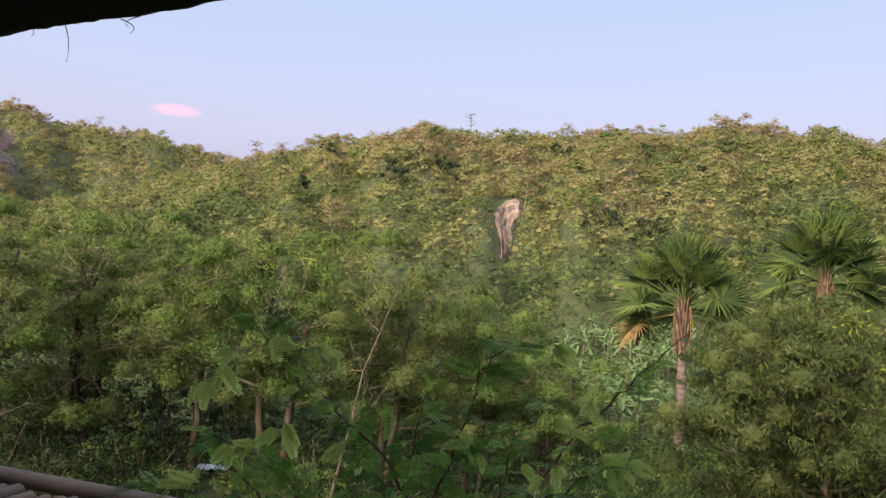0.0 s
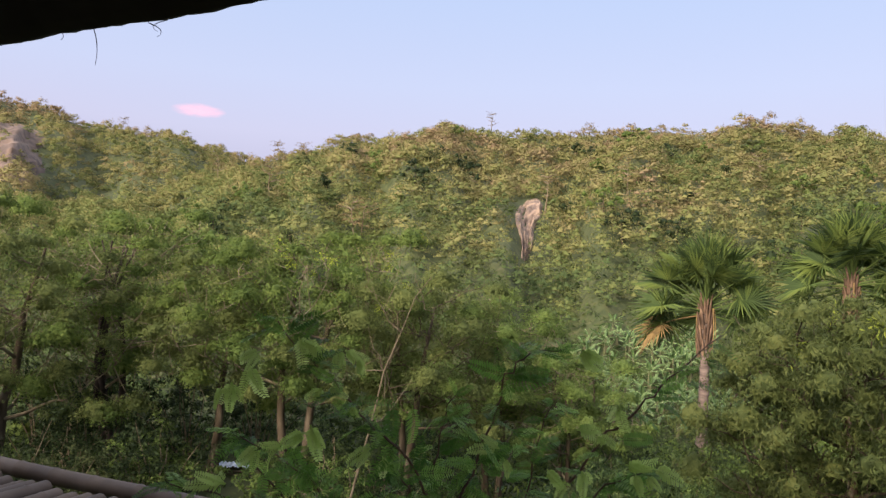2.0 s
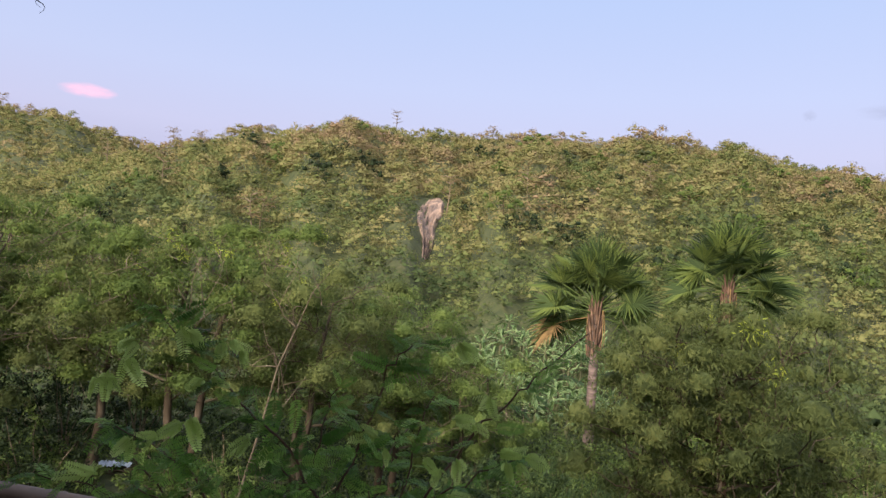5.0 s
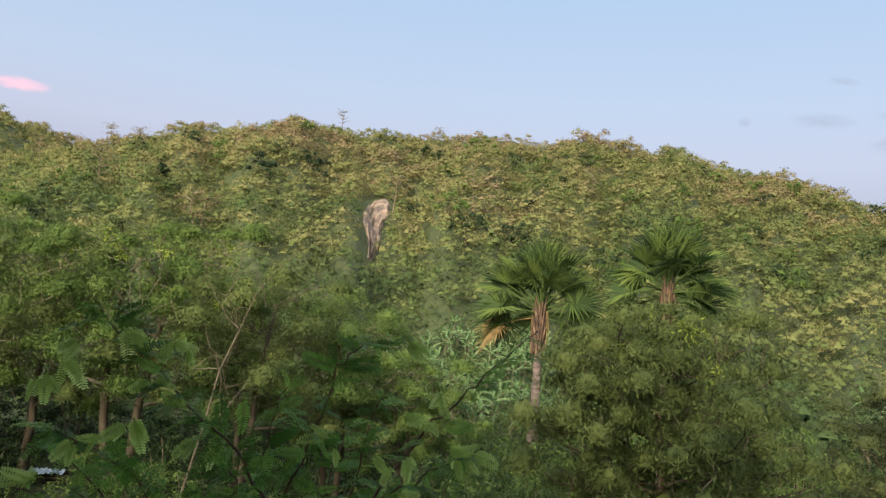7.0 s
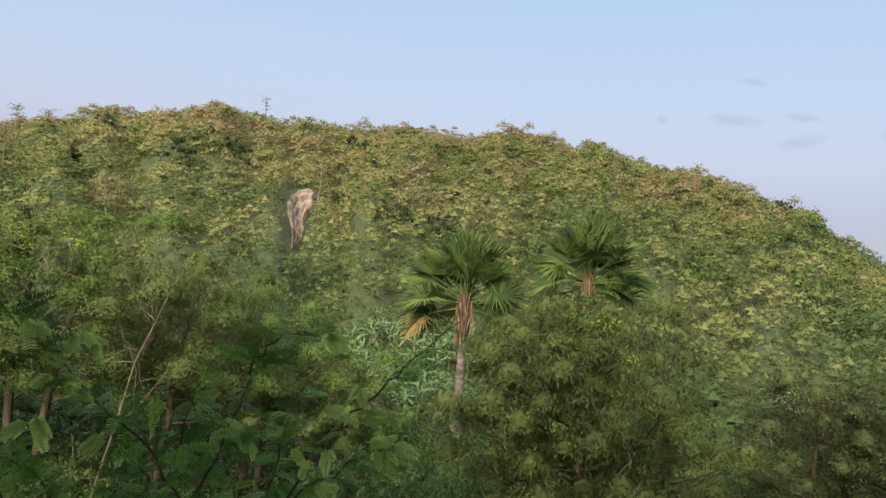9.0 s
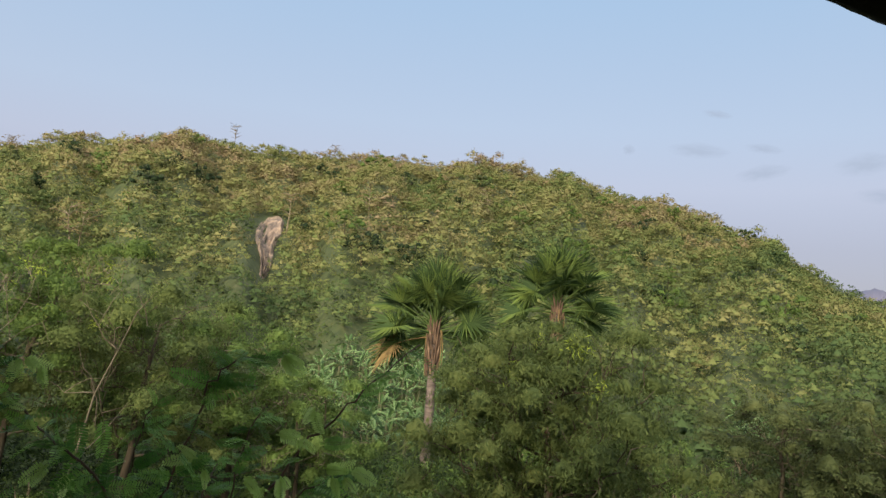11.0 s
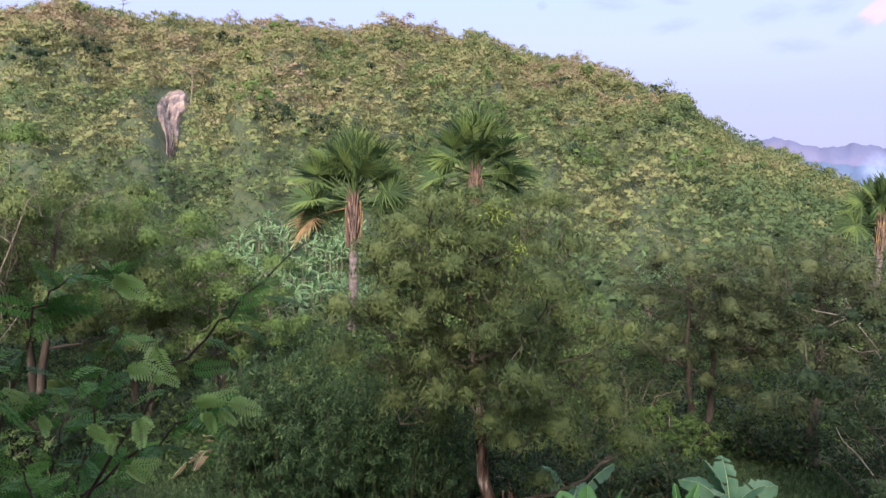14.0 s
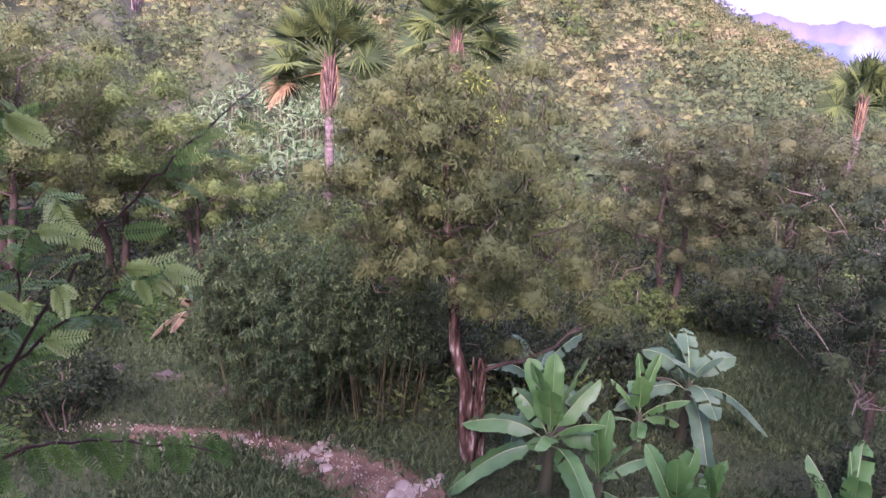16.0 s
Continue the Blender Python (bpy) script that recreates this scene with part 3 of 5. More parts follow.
def shrub(az, d, height, radius, label, leaf, count, seed, size=0.12, width=0.35, name="bush", category="bush", group=""):
    """A bush: many stems from the ground, leaves in lumps."""
    r = np.random.default_rng(seed)
    p = polar(az, d)
    p.z = ground_z(p.x, p.y)
    ob = thing(name, p, label, category, group)
    tb, tips = Tubes(4), []
    for s in range(14):
        a, q = r.uniform(0, 6.28), radius * math.sqrt(r.random())
        top = np.array([math.cos(a) * q, math.sin(a) * q, height * (1 - 0.45 * (q / radius) ** 2) * r.uniform(0.6, 0.95)])
        pts = curve_points((top[0] * 0.2, top[1] * 0.2, -0.1), top, (0, 0, 0.1 * height), 5, 0.06, r)
        tb.add(pts, np.linspace(0.03, 0.008, 5), 4)
        tips.extend([pts[4], pts[3], pts[2]] if r.random() < 0.7 else [pts[4], pts[3], pts[1]])
    child("stem", tb.mesh("stem", M_TWIG), ob)
    v, f = foliage(np.array(tips), count, radius * 0.2, size, width, r, 0.2, 0.8, True)
    v[:, 2] = np.maximum(v[:, 2], -0.05)
    child("foliage", mesh_of("foliage", v, f, leaf), ob)
    return ob


TREE_LABEL = "spreading broadleaf tree with olive-green crown and grey branches"
tree(-33, 27, 9.2, 4.4, TREE_LABEL, M_TREE_D, 56000, 21, 2, 8, 0.2, 0.115, 0.36, 0.5, hang=1.0, clumps=52)
tree(-25, 30, 10.0, 5.0, "multi-stemmed tree with dense olive-green crown", M_TREE_A, 66000, 22, 5, 6, 0.14, 0.119, 0.36, 0.55, fork=0.34, hang=1.0, clumps=60, bark=M_BARK_DARK)
tree(-18.5, 27, 8.8, 3.9, TREE_LABEL, M_TREE_D, 52000, 23, 2, 8, 0.14, 0.111, 0.36, 0.48, shoots=6, fork=0.4, hang=1.0, clumps=50)
tree(-12.0, 24, 9.1, 4.2, "tall green tree with yellow-green young leaves at its top", M_TREE_A, 68000, 24, 2, 9, 0.15, 0.105, 0.36, 0.48, shoots=12, fork=0.42, hang=1.0, clumps=56)
tree(-4.0, 23, 7.8, 3.9, TREE_LABEL, M_TREE_D, 66000, 25, 2, 9, 0.13, 0.098, 0.34, 0.46, shoots=3, fork=0.42, limb=M_BARK, hang=1.2, clumps=54)
tree(3.0, 25, 7.4, 3.6, "spreading broadleaf tree with light green airy crown", M_TREE_C, 62000, 26, 2, 9, 0.12, 0.098, 0.34, 0.44, hang=1.2, clumps=52)
tree(8.5, 24, 5.6, 2.6, "low rounded tree with mixed green leaves", M_TREE_C, 40000, 27, 3, 6, 0.09, 0.1, 0.3, 0.36, hang=1.0, clumps=46)
tree(31.1, 13.3, 8.0, 2.7, "slender tree with pale forked trunk and airy olive crown", M_TREE_D, 98000, 28, 1, 18, 0.135, 0.1, 0.23, 0.34, lean=(-0.62, 0.37), fork=0.54, hang=1.6, shoots=5, strands=7, fill=130, limb=M_BARK, clumps=120, bark=M_BARK_RED, boughs=((1.9, 2.2, 1.2, 0.05), (2.9, 1.3, 1.6, 0.045), (3.2, -1.3, 1.5, 0.045)))
tree(45.5, 24, 6.2, 3.4, "dusty grey-green tree with open crown", M_TREE_B, 56000, 29, 2, 8, 0.11, 0.1, 0.3, 0.4, limb=M_BARK)
tree(52.6, 23, 6.8, 3.2, "dusty grey-green tree with open crown", M_TREE_B, 56000, 30, 2, 8, 0.11, 0.1, 0.3, 0.4, limb=M_BARK)
tree(61, 15.5, 6.2, 2.8, "dark green leafy tree at the clearing's edge", M_DARK, 44000, 31, 2, 8, 0.1, 0.09, 0.3, 0.36)


def hill_trees():
    """Small trees whose crowns stand out of the scrub on the slope."""
    r = np.random.default_rng(301)
    kinds = [(M_DARK, "small dark green tree among the hillside scrub"), (M_TREE_A, "small olive-green tree among the hillside scrub"), (M_TREE_B, "dry brownish tree among the hillside scrub"), (M_TREE_C, "small bright green tree among the hillside scrub")]
    for i in range(92):
        az, d = -24 + 72 * ((i * 0.61803) % 1) + r.normal(0, 1), math.sqrt(r.uniform(72 ** 2, 172 ** 2))
        if 2.6 < az < 7.2 or (7 < az < 22 and d < 75):
            continue
        leaf, label = kinds[int(r.choice(4, p=(0.3, 0.34, 0.22, 0.14)))]
        h = r.uniform(2.8, 5.2)
        tree(az, d, h, h * r.uniform(0.42, 0.6), label, leaf, 620, 310 + i, 1, 3, 0.09, 0.3, 0.5, h * 0.15, fork=0.3, limb=M_LIMB, name="hill_tree", group="trees on the hillside", fill=8, clumps=12)


hill_trees()
# added unseen trees behind and beside the hut keep low sun off the clearing
for i, (a, d, h) in enumerate([(178, 15, 18), (192, 16, 20.5), (206, 15, 20.5), (219, 16, 21), (232, 15, 20), (246, 16, 19), (264, 23, 18), (256, 29, 19), (271, 30, 18)]):
    tree(a, d, h, 4.6, "tall added tree, unseen, that shades the clearing", M_TREE_A, 7000, 32 + i, 1, 11, 0.25, 0.76, 0.5, 0.8, fork=0.25)


# ---- fan palms ----
def palm(az, d, height, radius, seed, label, leaves=30, dry=4):
    r = np.random.default_rng(seed)
    p = polar(az, d)
    p.z = ground_z(p.x, p.y)
    height = height - p.z
    ob = thing("fan_palm", p, label, "palm tree", "fan palms")
    zs = np.linspace(-0.2, height, 26)
    tr = Tubes(12)
    rad = 0.215 + 0.05 * np.cos(np.linspace(0, 3, 26)) + r.normal(0, 0.012, 26)
    rad[-3:] *= np.linspace(0.95, 0.6, 3)
    tr.add(np.stack([0.04 * np.sin(zs * 0.5), 0 * zs, zs], -1), rad)
    child("trunk", tr.mesh("trunk", M_PALM_TRUNK), ob, "ringed brown trunk")
    for i in range(leaves + dry):
        is_dry = i >= leaves
        t = (i + 0.5) / leaves if not is_dry else 1.0
        el = radians(88 - 104 * t ** 1.3) if not is_dry else radians(r.uniform(-18, -8))
        a = i * 2.39996 + r.uniform(-0.2, 0.2) if not is_dry else math.atan2(math.sin(radians(az)), -math.cos(radians(az))) + (i - leaves) * 1.7 - 0.3
        front = math.atan2(-math.cos(radians(az)), -math.sin(radians(az)))
        if t > 0.45 and not is_dry and math.cos(a - front) > 0.5:
            a += 1.15 if math.sin(a - front) > 0 else -1.15
        out = np.array([math.cos(a), math.sin(a), 0])
        length = radius * r.uniform(0.42, 0.58) * (0.9 if t < 0.35 else 1.0)
        o = np.array([0, 0, height + 0.35 - 0.8 * t])
        way = out * math.cos(el) + np.array([0, 0, math.sin(el)])
        hub = o + way * length + np.array([0, 0, -0.10 * length * math.cos(el)])
        st = Tubes(5).add(curve_points(o, hub, (0, 0, 0.08), 5), np.linspace(0.05, 0.025, 5))
        frond = child("leaf_stalk", st.mesh("leaf_stalk", M_PALM_DRY if is_dry else M_PALM_LEAF), ob)
        bend = el - radians(3 + 26 * t) if not is_dry else el - 0.45
        fw = out * math.cos(bend) + np.array([0, 0, math.sin(bend)])
        side = np.cross(out, [0, 0, 1.0])
        up = np.cross(side, fw)
        roll = r.normal(0, 0.8)
        side, up = side * math.cos(roll) + up * math.sin(roll), up * math.cos(roll) - side * math.sin(roll)
        k = 34
        blade = radius * r.uniform(0.38, 0.48) * (0.85 if is_dry else 1)
        V, F = [], []
        for j in range(k):
            th = radians(-140 + 280 * (j + 0.5) / k)
            hw = radians(280 / k * 0.5)
            L = blade * (1 - 0.16 * (abs(th) / 2.4) ** 2) * r.uniform(0.9, 1.06)

            def at(rr, ang, lift):
                q = hub + fw * math.cos(ang) * rr + side * math.sin(ang) * rr + up * (0.55 * rr * abs(math.sin(ang)) + lift)
                q[2] -= 0.13 * (rr / blade) ** 3 * blade * (0.3 + 0.7 * math.cos(bend)) + (0.2 * rr if is_dry else 0)
                return q
            n0 = len(V)
            V += [at(0.04, th, 0), at(L * 0.45, th - hw * 0.85, -0.03), at(L * 0.47, th, 0.05), at(L * 0.45, th + hw * 0.85, -0.03), at(L * 1.08, th + r.normal(0, 0.07), -0.06 - 0.1 * r.random())]
            F += [(n0, n0 + 1, n0 + 2), (n0, n0 + 2, n0 + 3), (n0 + 1, n0 + 4, n0 + 2), (n0 + 2, n0 + 4, n0 + 3)]
        child("fan_leaf", mesh_of("fan_leaf", np.array(V), np.array(F), M_PALM_DRY if is_dry else M_PALM_LEAF), frond, "withered brown fan" if is_dry else "")
    # old leaf bases clasping the top of the trunk
    for i in range(44):
        a, h = i * 2.4, height + 0.5 - 2.4 * (i / 44) ** 1.1
        q = (0.2 + 0.03 * r.random()) * min(1.0, 0.5 + 0.04 * i)
        foot = np.array([math.cos(a) * q, math.sin(a) * q, h - 0.55])
        child("leaf_base", Tubes(5).add(curve_points(foot, foot + np.array([math.cos(a) * 0.16, math.sin(a) * 0.16, 0.6 + 0.25 * r.random()]), (0, 0, 0), 4), [0.075, 0.07, 0.05, 0.022]).mesh("leaf_base", M_PALM_BOOT), ob)
    # fibres and dead strips that hang below the crown
    for i in range(5):
        a = r.uniform(0, 6.28)
        p0 = np.array([math.cos(a) * 0.36, math.sin(a) * 0.36, height - 0.1])
        p1 = np.array([math.cos(a) * r.uniform(0.32, 0.5), math.sin(a) * r.uniform(0.32, 0.5), height - r.uniform(1.2, 3.2)])
        child("dry_strip", Tubes(4).add(curve_points(p0, p1, (0.05 * math.cos(a), 0.05 * math.sin(a), 0), 5), np.linspace(0.035, 0.015, 5)).mesh("dry_strip", M_PALM_DRY), ob)
    return ob


palm(18.25, 36, 6.85, 3.7, 41, "tall fan palm with grey-green crown and a withered fan", 36, 1)
palm(27.6, 40, 8.3, 3.7, 42, "tall fan palm with dense green crown behind a tree", 36, 0)
palm(55.9, 58, 5.7, 3.4, 43, "fan palm with a skirt of dry leaf bases", 30, 0)


# ---- banana plants ----
def banana_leaf(base, direction, length, width, r, droop=0.5, roll=0.0, n=16):
    """One arching blade on its stalk, folded a little at the midrib, with torn edges. Vertices, faces, material of each face."""
    t = np.linspace(0, 1, n)
    d = unit(np.asarray(direction, float))
    hor = unit(np.array([d[0], d[1], 1e-6]))
    bow = droop * t ** 2 * (1.2 - 0.2 * t)
    p = np.asarray(base) + np.outer(t, d) * length + np.outer(bow, np.array([0, 0, -1.0])) * length + np.outer(t ** 2, hor) * length * 0.12
    tan = unit(np.gradient(p, axis=0))
    side = unit(np.cross(tan, np.array([0, 0, 1.0]) + 0.02 * r.normal(size=3)))
    up = np.cross(side, tan)
    c, s = math.cos(roll), math.sin(roll)
    side, up = side * c + up * s, up * c - side * s
    w = width * 0.5 * np.clip((t - 0.2) / 0.12, 0, 1) ** 0.6 * (0.85 + 0.15 * np.sin(np.pi * t)) * np.sqrt(np.clip(1 - (np.clip(t - 0.74, 0, 1) / 0.262) ** 2, 0, 1))
    w = np.maximum(w, 0.012)
    wob = 1 + r.normal(0, 0.07, (2, n))
    sag = (0.22 if droop < 0.2 else -0.28) + r.uniform(-0.2, 0.15)
    L = p + side * (w * wob[0])[:, None] + up * (w * (sag + r.normal(0, 0.06, n)))[:, None]
    R = p - side * (w * wob[1])[:, None] + up * (w * (sag + r.normal(0, 0.06, n)))[:, None]
    rib = np.minimum(0.009 * (1 - 0.75 * t) * (length / 1.6), w * 0.5)[:, None]
    V = np.stack([L, p + side * rib + up * 0.006, p + up * 0.016, p - side * rib + up * 0.006, R], 1).reshape(-1, 3)
    F, M = [], []
    for i in range(n - 1):
        for j in range(4):
            if j in (0, 3) and i > 3 and r.random() < 0.05:
                continue
            F.append((i * 5 + j, i * 5 + j + 1, i * 5 + j + 6, i * 5 + j + 5))
            M.append(1 if j in (1, 2) else 0)
    return V, np.array(F), M


def banana(az, d, height, seed, label, leaves=9, length=1.7, blue=False):
    r = np.random.default_rng(seed)
    p = polar(az, d)
    p.z = ground_z(p.x, p.y)
    ob = thing("banana_plant", p, label, "banana plant", "banana plants")
    st = Tubes(9).add(curve_points((0, 0, -0.1), (0.05, 0.03, height), (0.04, 0, 0), 6), [0.14, 0.12, 0.11, 0.10, 0.08, 0.05])
    child("stem", st.mesh("stem", M_BANANA_STEM), ob)
    leaves += 1
    for i in range(leaves):
        t = (i / max(leaves - 1, 1)) ** 1.2
        a = i * 2.4 + r.uniform(-0.4, 0.4) + seed
        el = radians((76 if blue else 87) - (46 if blue else 58) * t + r.uniform(-6, 6))
        way = (math.cos(a) * math.cos(el), math.sin(a) * math.cos(el), math.sin(el))
        V, F, M = banana_leaf((0.05, 0.03, height - 0.1 - 0.25 * t), way, length * r.uniform(0.75, 1.1), length * r.uniform(0.21, 0.27), r, (0.35 if blue else 0.04) + 0.9 * t ** 1.2, r.uniform(-0.5, 0.5), 22)
        old = (seed in (51, 53) and i == leaves - 2) or (seed == 59 and i > 1)
        me = mesh_of("leaf_blade", V, F, [M_BANANA_OLD if old else M_BANANA_BLUE if blue else M_BANANA, M_BANANA_RIB], True, face_mat=M)
        child("leaf_blade", me, ob, "yellowed old leaf" if old else "")
    return ob


banana(37.3, 12.4, 1.2, 51, "young banana plant with bright green upright leaves", 14, 1.85)
banana(44.2, 14.9, 0.8, 52, "banana plant with waxy green leaves", 8, 1.5)
banana(47.6, 15.8, 1.45, 53, "banana plant with blue-green drooping leaves", 11, 2.0, True)
banana(47.9, 11.6, 0.7, 54, "short banana plant with broad green leaves", 8, 1.5)
banana(60.0, 12.4, 0.8, 55, "banana plant with bright green arching leaves", 10, 1.9)
banana(41.6, 12.2, 0.6, 57, "low banana plant with arching green leaves", 8, 1.3)
banana(50.4, 12.6, 0.5, 58, "low banana plant with broad waxy leaves", 7, 1.2)
banana(35.8, 15.2, 1.0, 56, "banana plant with dull blue-green leaves", 8, 1.8, True)
banana(8.2, 19.6, 1.1, 59, "withered banana plant with brown hanging leaves", 9, 1.3, True)


# ---- bamboo clump ----
def bamboo_clump(az, d, height, radius, seed, culms=46, count=16000, low=2):
    r = np.random.default_rng(seed)
    p = polar(az, d)
    p.z = ground_z(p.x, p.y)
    ob = thing("bamboo_clump", p, "dense clump of thin green bamboo with dark inside", "bamboo")
    tips = []
    for i in range(culms):
        a, q = r.uniform(0, 6.28), radius * 0.6 * math.sqrt(r.random())
        b = np.array([math.cos(a) * q, math.sin(a) * q, -0.1])
        top = b + np.array([math.cos(a) * r.uniform(0.2, 0.9), math.sin(a) * r.uniform(0.2, 0.9), height * r.uniform(0.6, 1.0)])
        pts = curve_points(b, top, (0, 0, 0.05), 7, 0.02, r)
        child("culm", Tubes(5).add(pts, np.linspace(0.022, 0.008, 7)).mesh("culm", M_BAMBOO_CULM), ob)
        tips += [pts[k] + r.normal(0, 0.2, 3) for k in (low, max(low - 1, 3), 3 if low < 4 else 5, 4, 4, 5, 6, 6)]
    v, f = foliage(np.array(tips), count, 0.28, 0.135, 0.18, r, 1.6, 0.9, True)
    v[:, 2] = np.maximum(v[:, 2], 0.02)
    child("foliage", mesh_of("foliage", v, f, M_BAMBOO_LEAF), ob)


M_BAMBOO_CULM = material("green_bamboo_culm", [(0.3, (0.035, 0.04, 0.014)), (0.7, (0.11, 0.105, 0.042))], scale=4, rough=0.5, bump=0.1)
bamboo_clump(15.0, 15.1, 4.1, 1.8, 61, 40, 62000)
bamboo_clump(22.8, 15.4, 4.2, 1.6, 62, 40, 27000, 5)


# ---- bushes between the trees ----
def bushes():
    r = np.random.default_rng(71)
    # most of the first 17, dark ones, stand in for deep shade
    spots = [(21.0, 17.4, 3.0, 1.5), (24.6, 17.5, 3.1, 1.5), (27.5, 17.2, 2.6, 1.4), (-20, 31, 5.0, 2.6), (-15.2, 31, 5.0, 2.6), (-24.5, 33, 5.2, 2.8), (-29.5, 31, 5.0, 2.6), (-1.2, 15.7, 2.2, 1.2), (38.6, 17.2, 1.9, 1.2), (43.2, 17.6, 1.7, 1.1), (33.6, 17.0, 2.0, 1.3), (-31, 25, 3.6, 2.0), (-27, 26.5, 3.8, 2.1), (-22.5, 24, 3.4, 2.0), (-35, 22, 3.4, 1.9), (-9.5, 21.5, 3.2, 1.8), (-5, 21, 3.0, 1.7), (17, 19, 4.2, 1.6), (60.5, 13.6, 2.4, 1.2), (12, 22, 2.6, 1.6), (16, 24, 3.0, 1.8), (20.5, 24, 2.6, 1.6), (25, 20, 2.4, 1.5), (36, 20, 2.4, 1.5), (40, 23, 3.0, 1.7), (43, 22, 2.0, 1.4), (50, 23, 1.8, 1.3), (57, 21, 2.4, 1.6),
             (-8, 20, 3.0, 1.7), (-12, 23, 2.6, 1.6), (-22, 25, 3.0, 1.8), (-28, 23, 2.6, 1.7), (-33, 21, 2.6, 1.7), (24, 34, 3.4, 2.0), (31, 30, 4.0, 2.2), (37, 30, 4.2, 2.3), (10, 33, 4, 2.2), (5, 36, 4.5, 2.4), (-1, 36, 5, 2.5), (42, 36, 4, 2.3), (48, 38, 4.5, 2.4), (54, 36, 4, 2.3)]
    kinds = [(M_TREE_C, "leafy bright green bush in the undergrowth"), (M_TREE_A, "dense olive-green bush under the trees"), (M_DARK, "dark green bush with tree shade put into its colour"), (M_TREE_B, "dusty olive bush with thin twigs")]
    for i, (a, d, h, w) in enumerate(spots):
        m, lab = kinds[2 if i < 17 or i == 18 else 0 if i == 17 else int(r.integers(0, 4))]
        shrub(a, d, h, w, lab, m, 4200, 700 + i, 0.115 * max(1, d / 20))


bushes()


def undergrowth():
    """Low plants filling the ground under the trees; dark ones carry painted shade."""
    r = np.random.default_rng(77)
    for name, mat, n, lab in (("undergrowth", M_DARK, 2600, "low undergrowth, the shade under trees put into its dark colour"), ("undergrowth_green", M_TREE_A, 1500, "green low undergrowth between the trees")):
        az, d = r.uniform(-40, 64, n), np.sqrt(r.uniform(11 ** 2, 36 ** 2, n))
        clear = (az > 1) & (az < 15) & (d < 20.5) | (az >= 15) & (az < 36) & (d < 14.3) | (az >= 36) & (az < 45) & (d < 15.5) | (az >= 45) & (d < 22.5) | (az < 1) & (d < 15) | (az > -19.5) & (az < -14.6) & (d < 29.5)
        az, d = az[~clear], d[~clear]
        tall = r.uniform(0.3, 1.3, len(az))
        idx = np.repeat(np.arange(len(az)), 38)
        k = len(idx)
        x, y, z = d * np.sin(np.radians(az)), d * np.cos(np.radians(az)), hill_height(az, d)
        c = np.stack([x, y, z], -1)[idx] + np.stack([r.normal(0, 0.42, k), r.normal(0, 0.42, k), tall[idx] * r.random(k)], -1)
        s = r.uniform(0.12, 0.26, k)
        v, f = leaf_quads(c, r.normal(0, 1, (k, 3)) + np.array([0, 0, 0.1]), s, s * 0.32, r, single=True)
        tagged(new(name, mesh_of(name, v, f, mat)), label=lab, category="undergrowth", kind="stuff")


undergrowth()


# ---- rock faces and bare trees on the hill ----
def rock_face(az0, az1, el0, el1, seed, label, taper, cut=None, craggy=0.5, mat=M_ROCK):
    """A slab of bare rock laid on the slope between two bearings and two heights of view from the veranda."""
    r = np.random.default_rng(seed)
    nu, nv = 26, 34
    u, v = np.meshgrid(np.linspace(-1, 1, nu), np.linspace(0, 1, nv), indexing="ij")
    mid = (az0 + az1) / 2
    half = (az1 - az0) / 2 * np.interp(v, *taper)
    az = mid + u * half + 0.12 * np.sin(v * 9 + seed) - 0.25 * (v - 0.5) * (cut or 0)
    # distance at which the slope is seen at that height of view
    dd = np.arange(55, 300, 1.0)
    D = np.zeros_like(az)
    for i in range(nu):
        for j in range(nv):
            e = np.degrees(np.arctan2(hill_height(np.full_like(dd, az[i, j]), dd) - EYE_Z, dd))
            e = np.maximum.accumulate(e)
            D[i, j] = np.interp(el0 + (el1 - el0) * v[i, j], e, dd)
    Z = hill_height(az, D)
    edge = np.clip((1 - np.abs(u)) * 4, 0, 1) * np.clip(np.minimum(v, 1 - v) * 6, 0, 1)
    bulge = edge * (0.9 + 0.2 * np.sin(u * 4 + v * 7) + 0.3 * np.sin(u * 9 - v * 15) * np.sin(v * 23) + r.normal(0, 0.25, u.shape)) - 0.5 * (1 - edge)
    bulge = bulge + edge * craggy * (np.sin(u * 11 + v * 4 + seed) * np.sin(v * 9 - u * 5) + np.abs(np.sin(u * 6 + 2.5 * np.sin(v * 5))) + r.normal(0, 0.3, u.shape))
    D = D - bulge
    V = np.stack([D * np.sin(np.radians(az)), D * np.cos(np.radians(az)), Z + 0.25 * bulge], -1).reshape(-1, 3)
    i, j = np.meshgrid(np.arange(nu - 1), np.arange(nv - 1), indexing="ij")
    F = np.stack([i * nv + j, (i + 1) * nv + j, (i + 1) * nv + j + 1, i * nv + j + 1], -1).reshape(-1, 4)
    ob = new("rock_face", mesh_of("rock_face", V, F, mat))
    tagged(ob, label=label, category="rock")


rock_face(3.75, 6.0, 0.5, 5.9, 81, "narrow grey and ochre rock face bare of scrub", ([0, 0.15, 0.5, 0.75, 0.92, 1], [0.14, 0.32, 0.62, 0.95, 0.8, 0.35]), cut=-1.6)
rock_face(-39, -30.1, 4.6, 8.6, 82, "broad pinkish cliff face on the hill", ([0, 0.3, 0.8, 1], [1, 1, 0.95, 0.8]), craggy=1.8, mat=M_CLIFF)


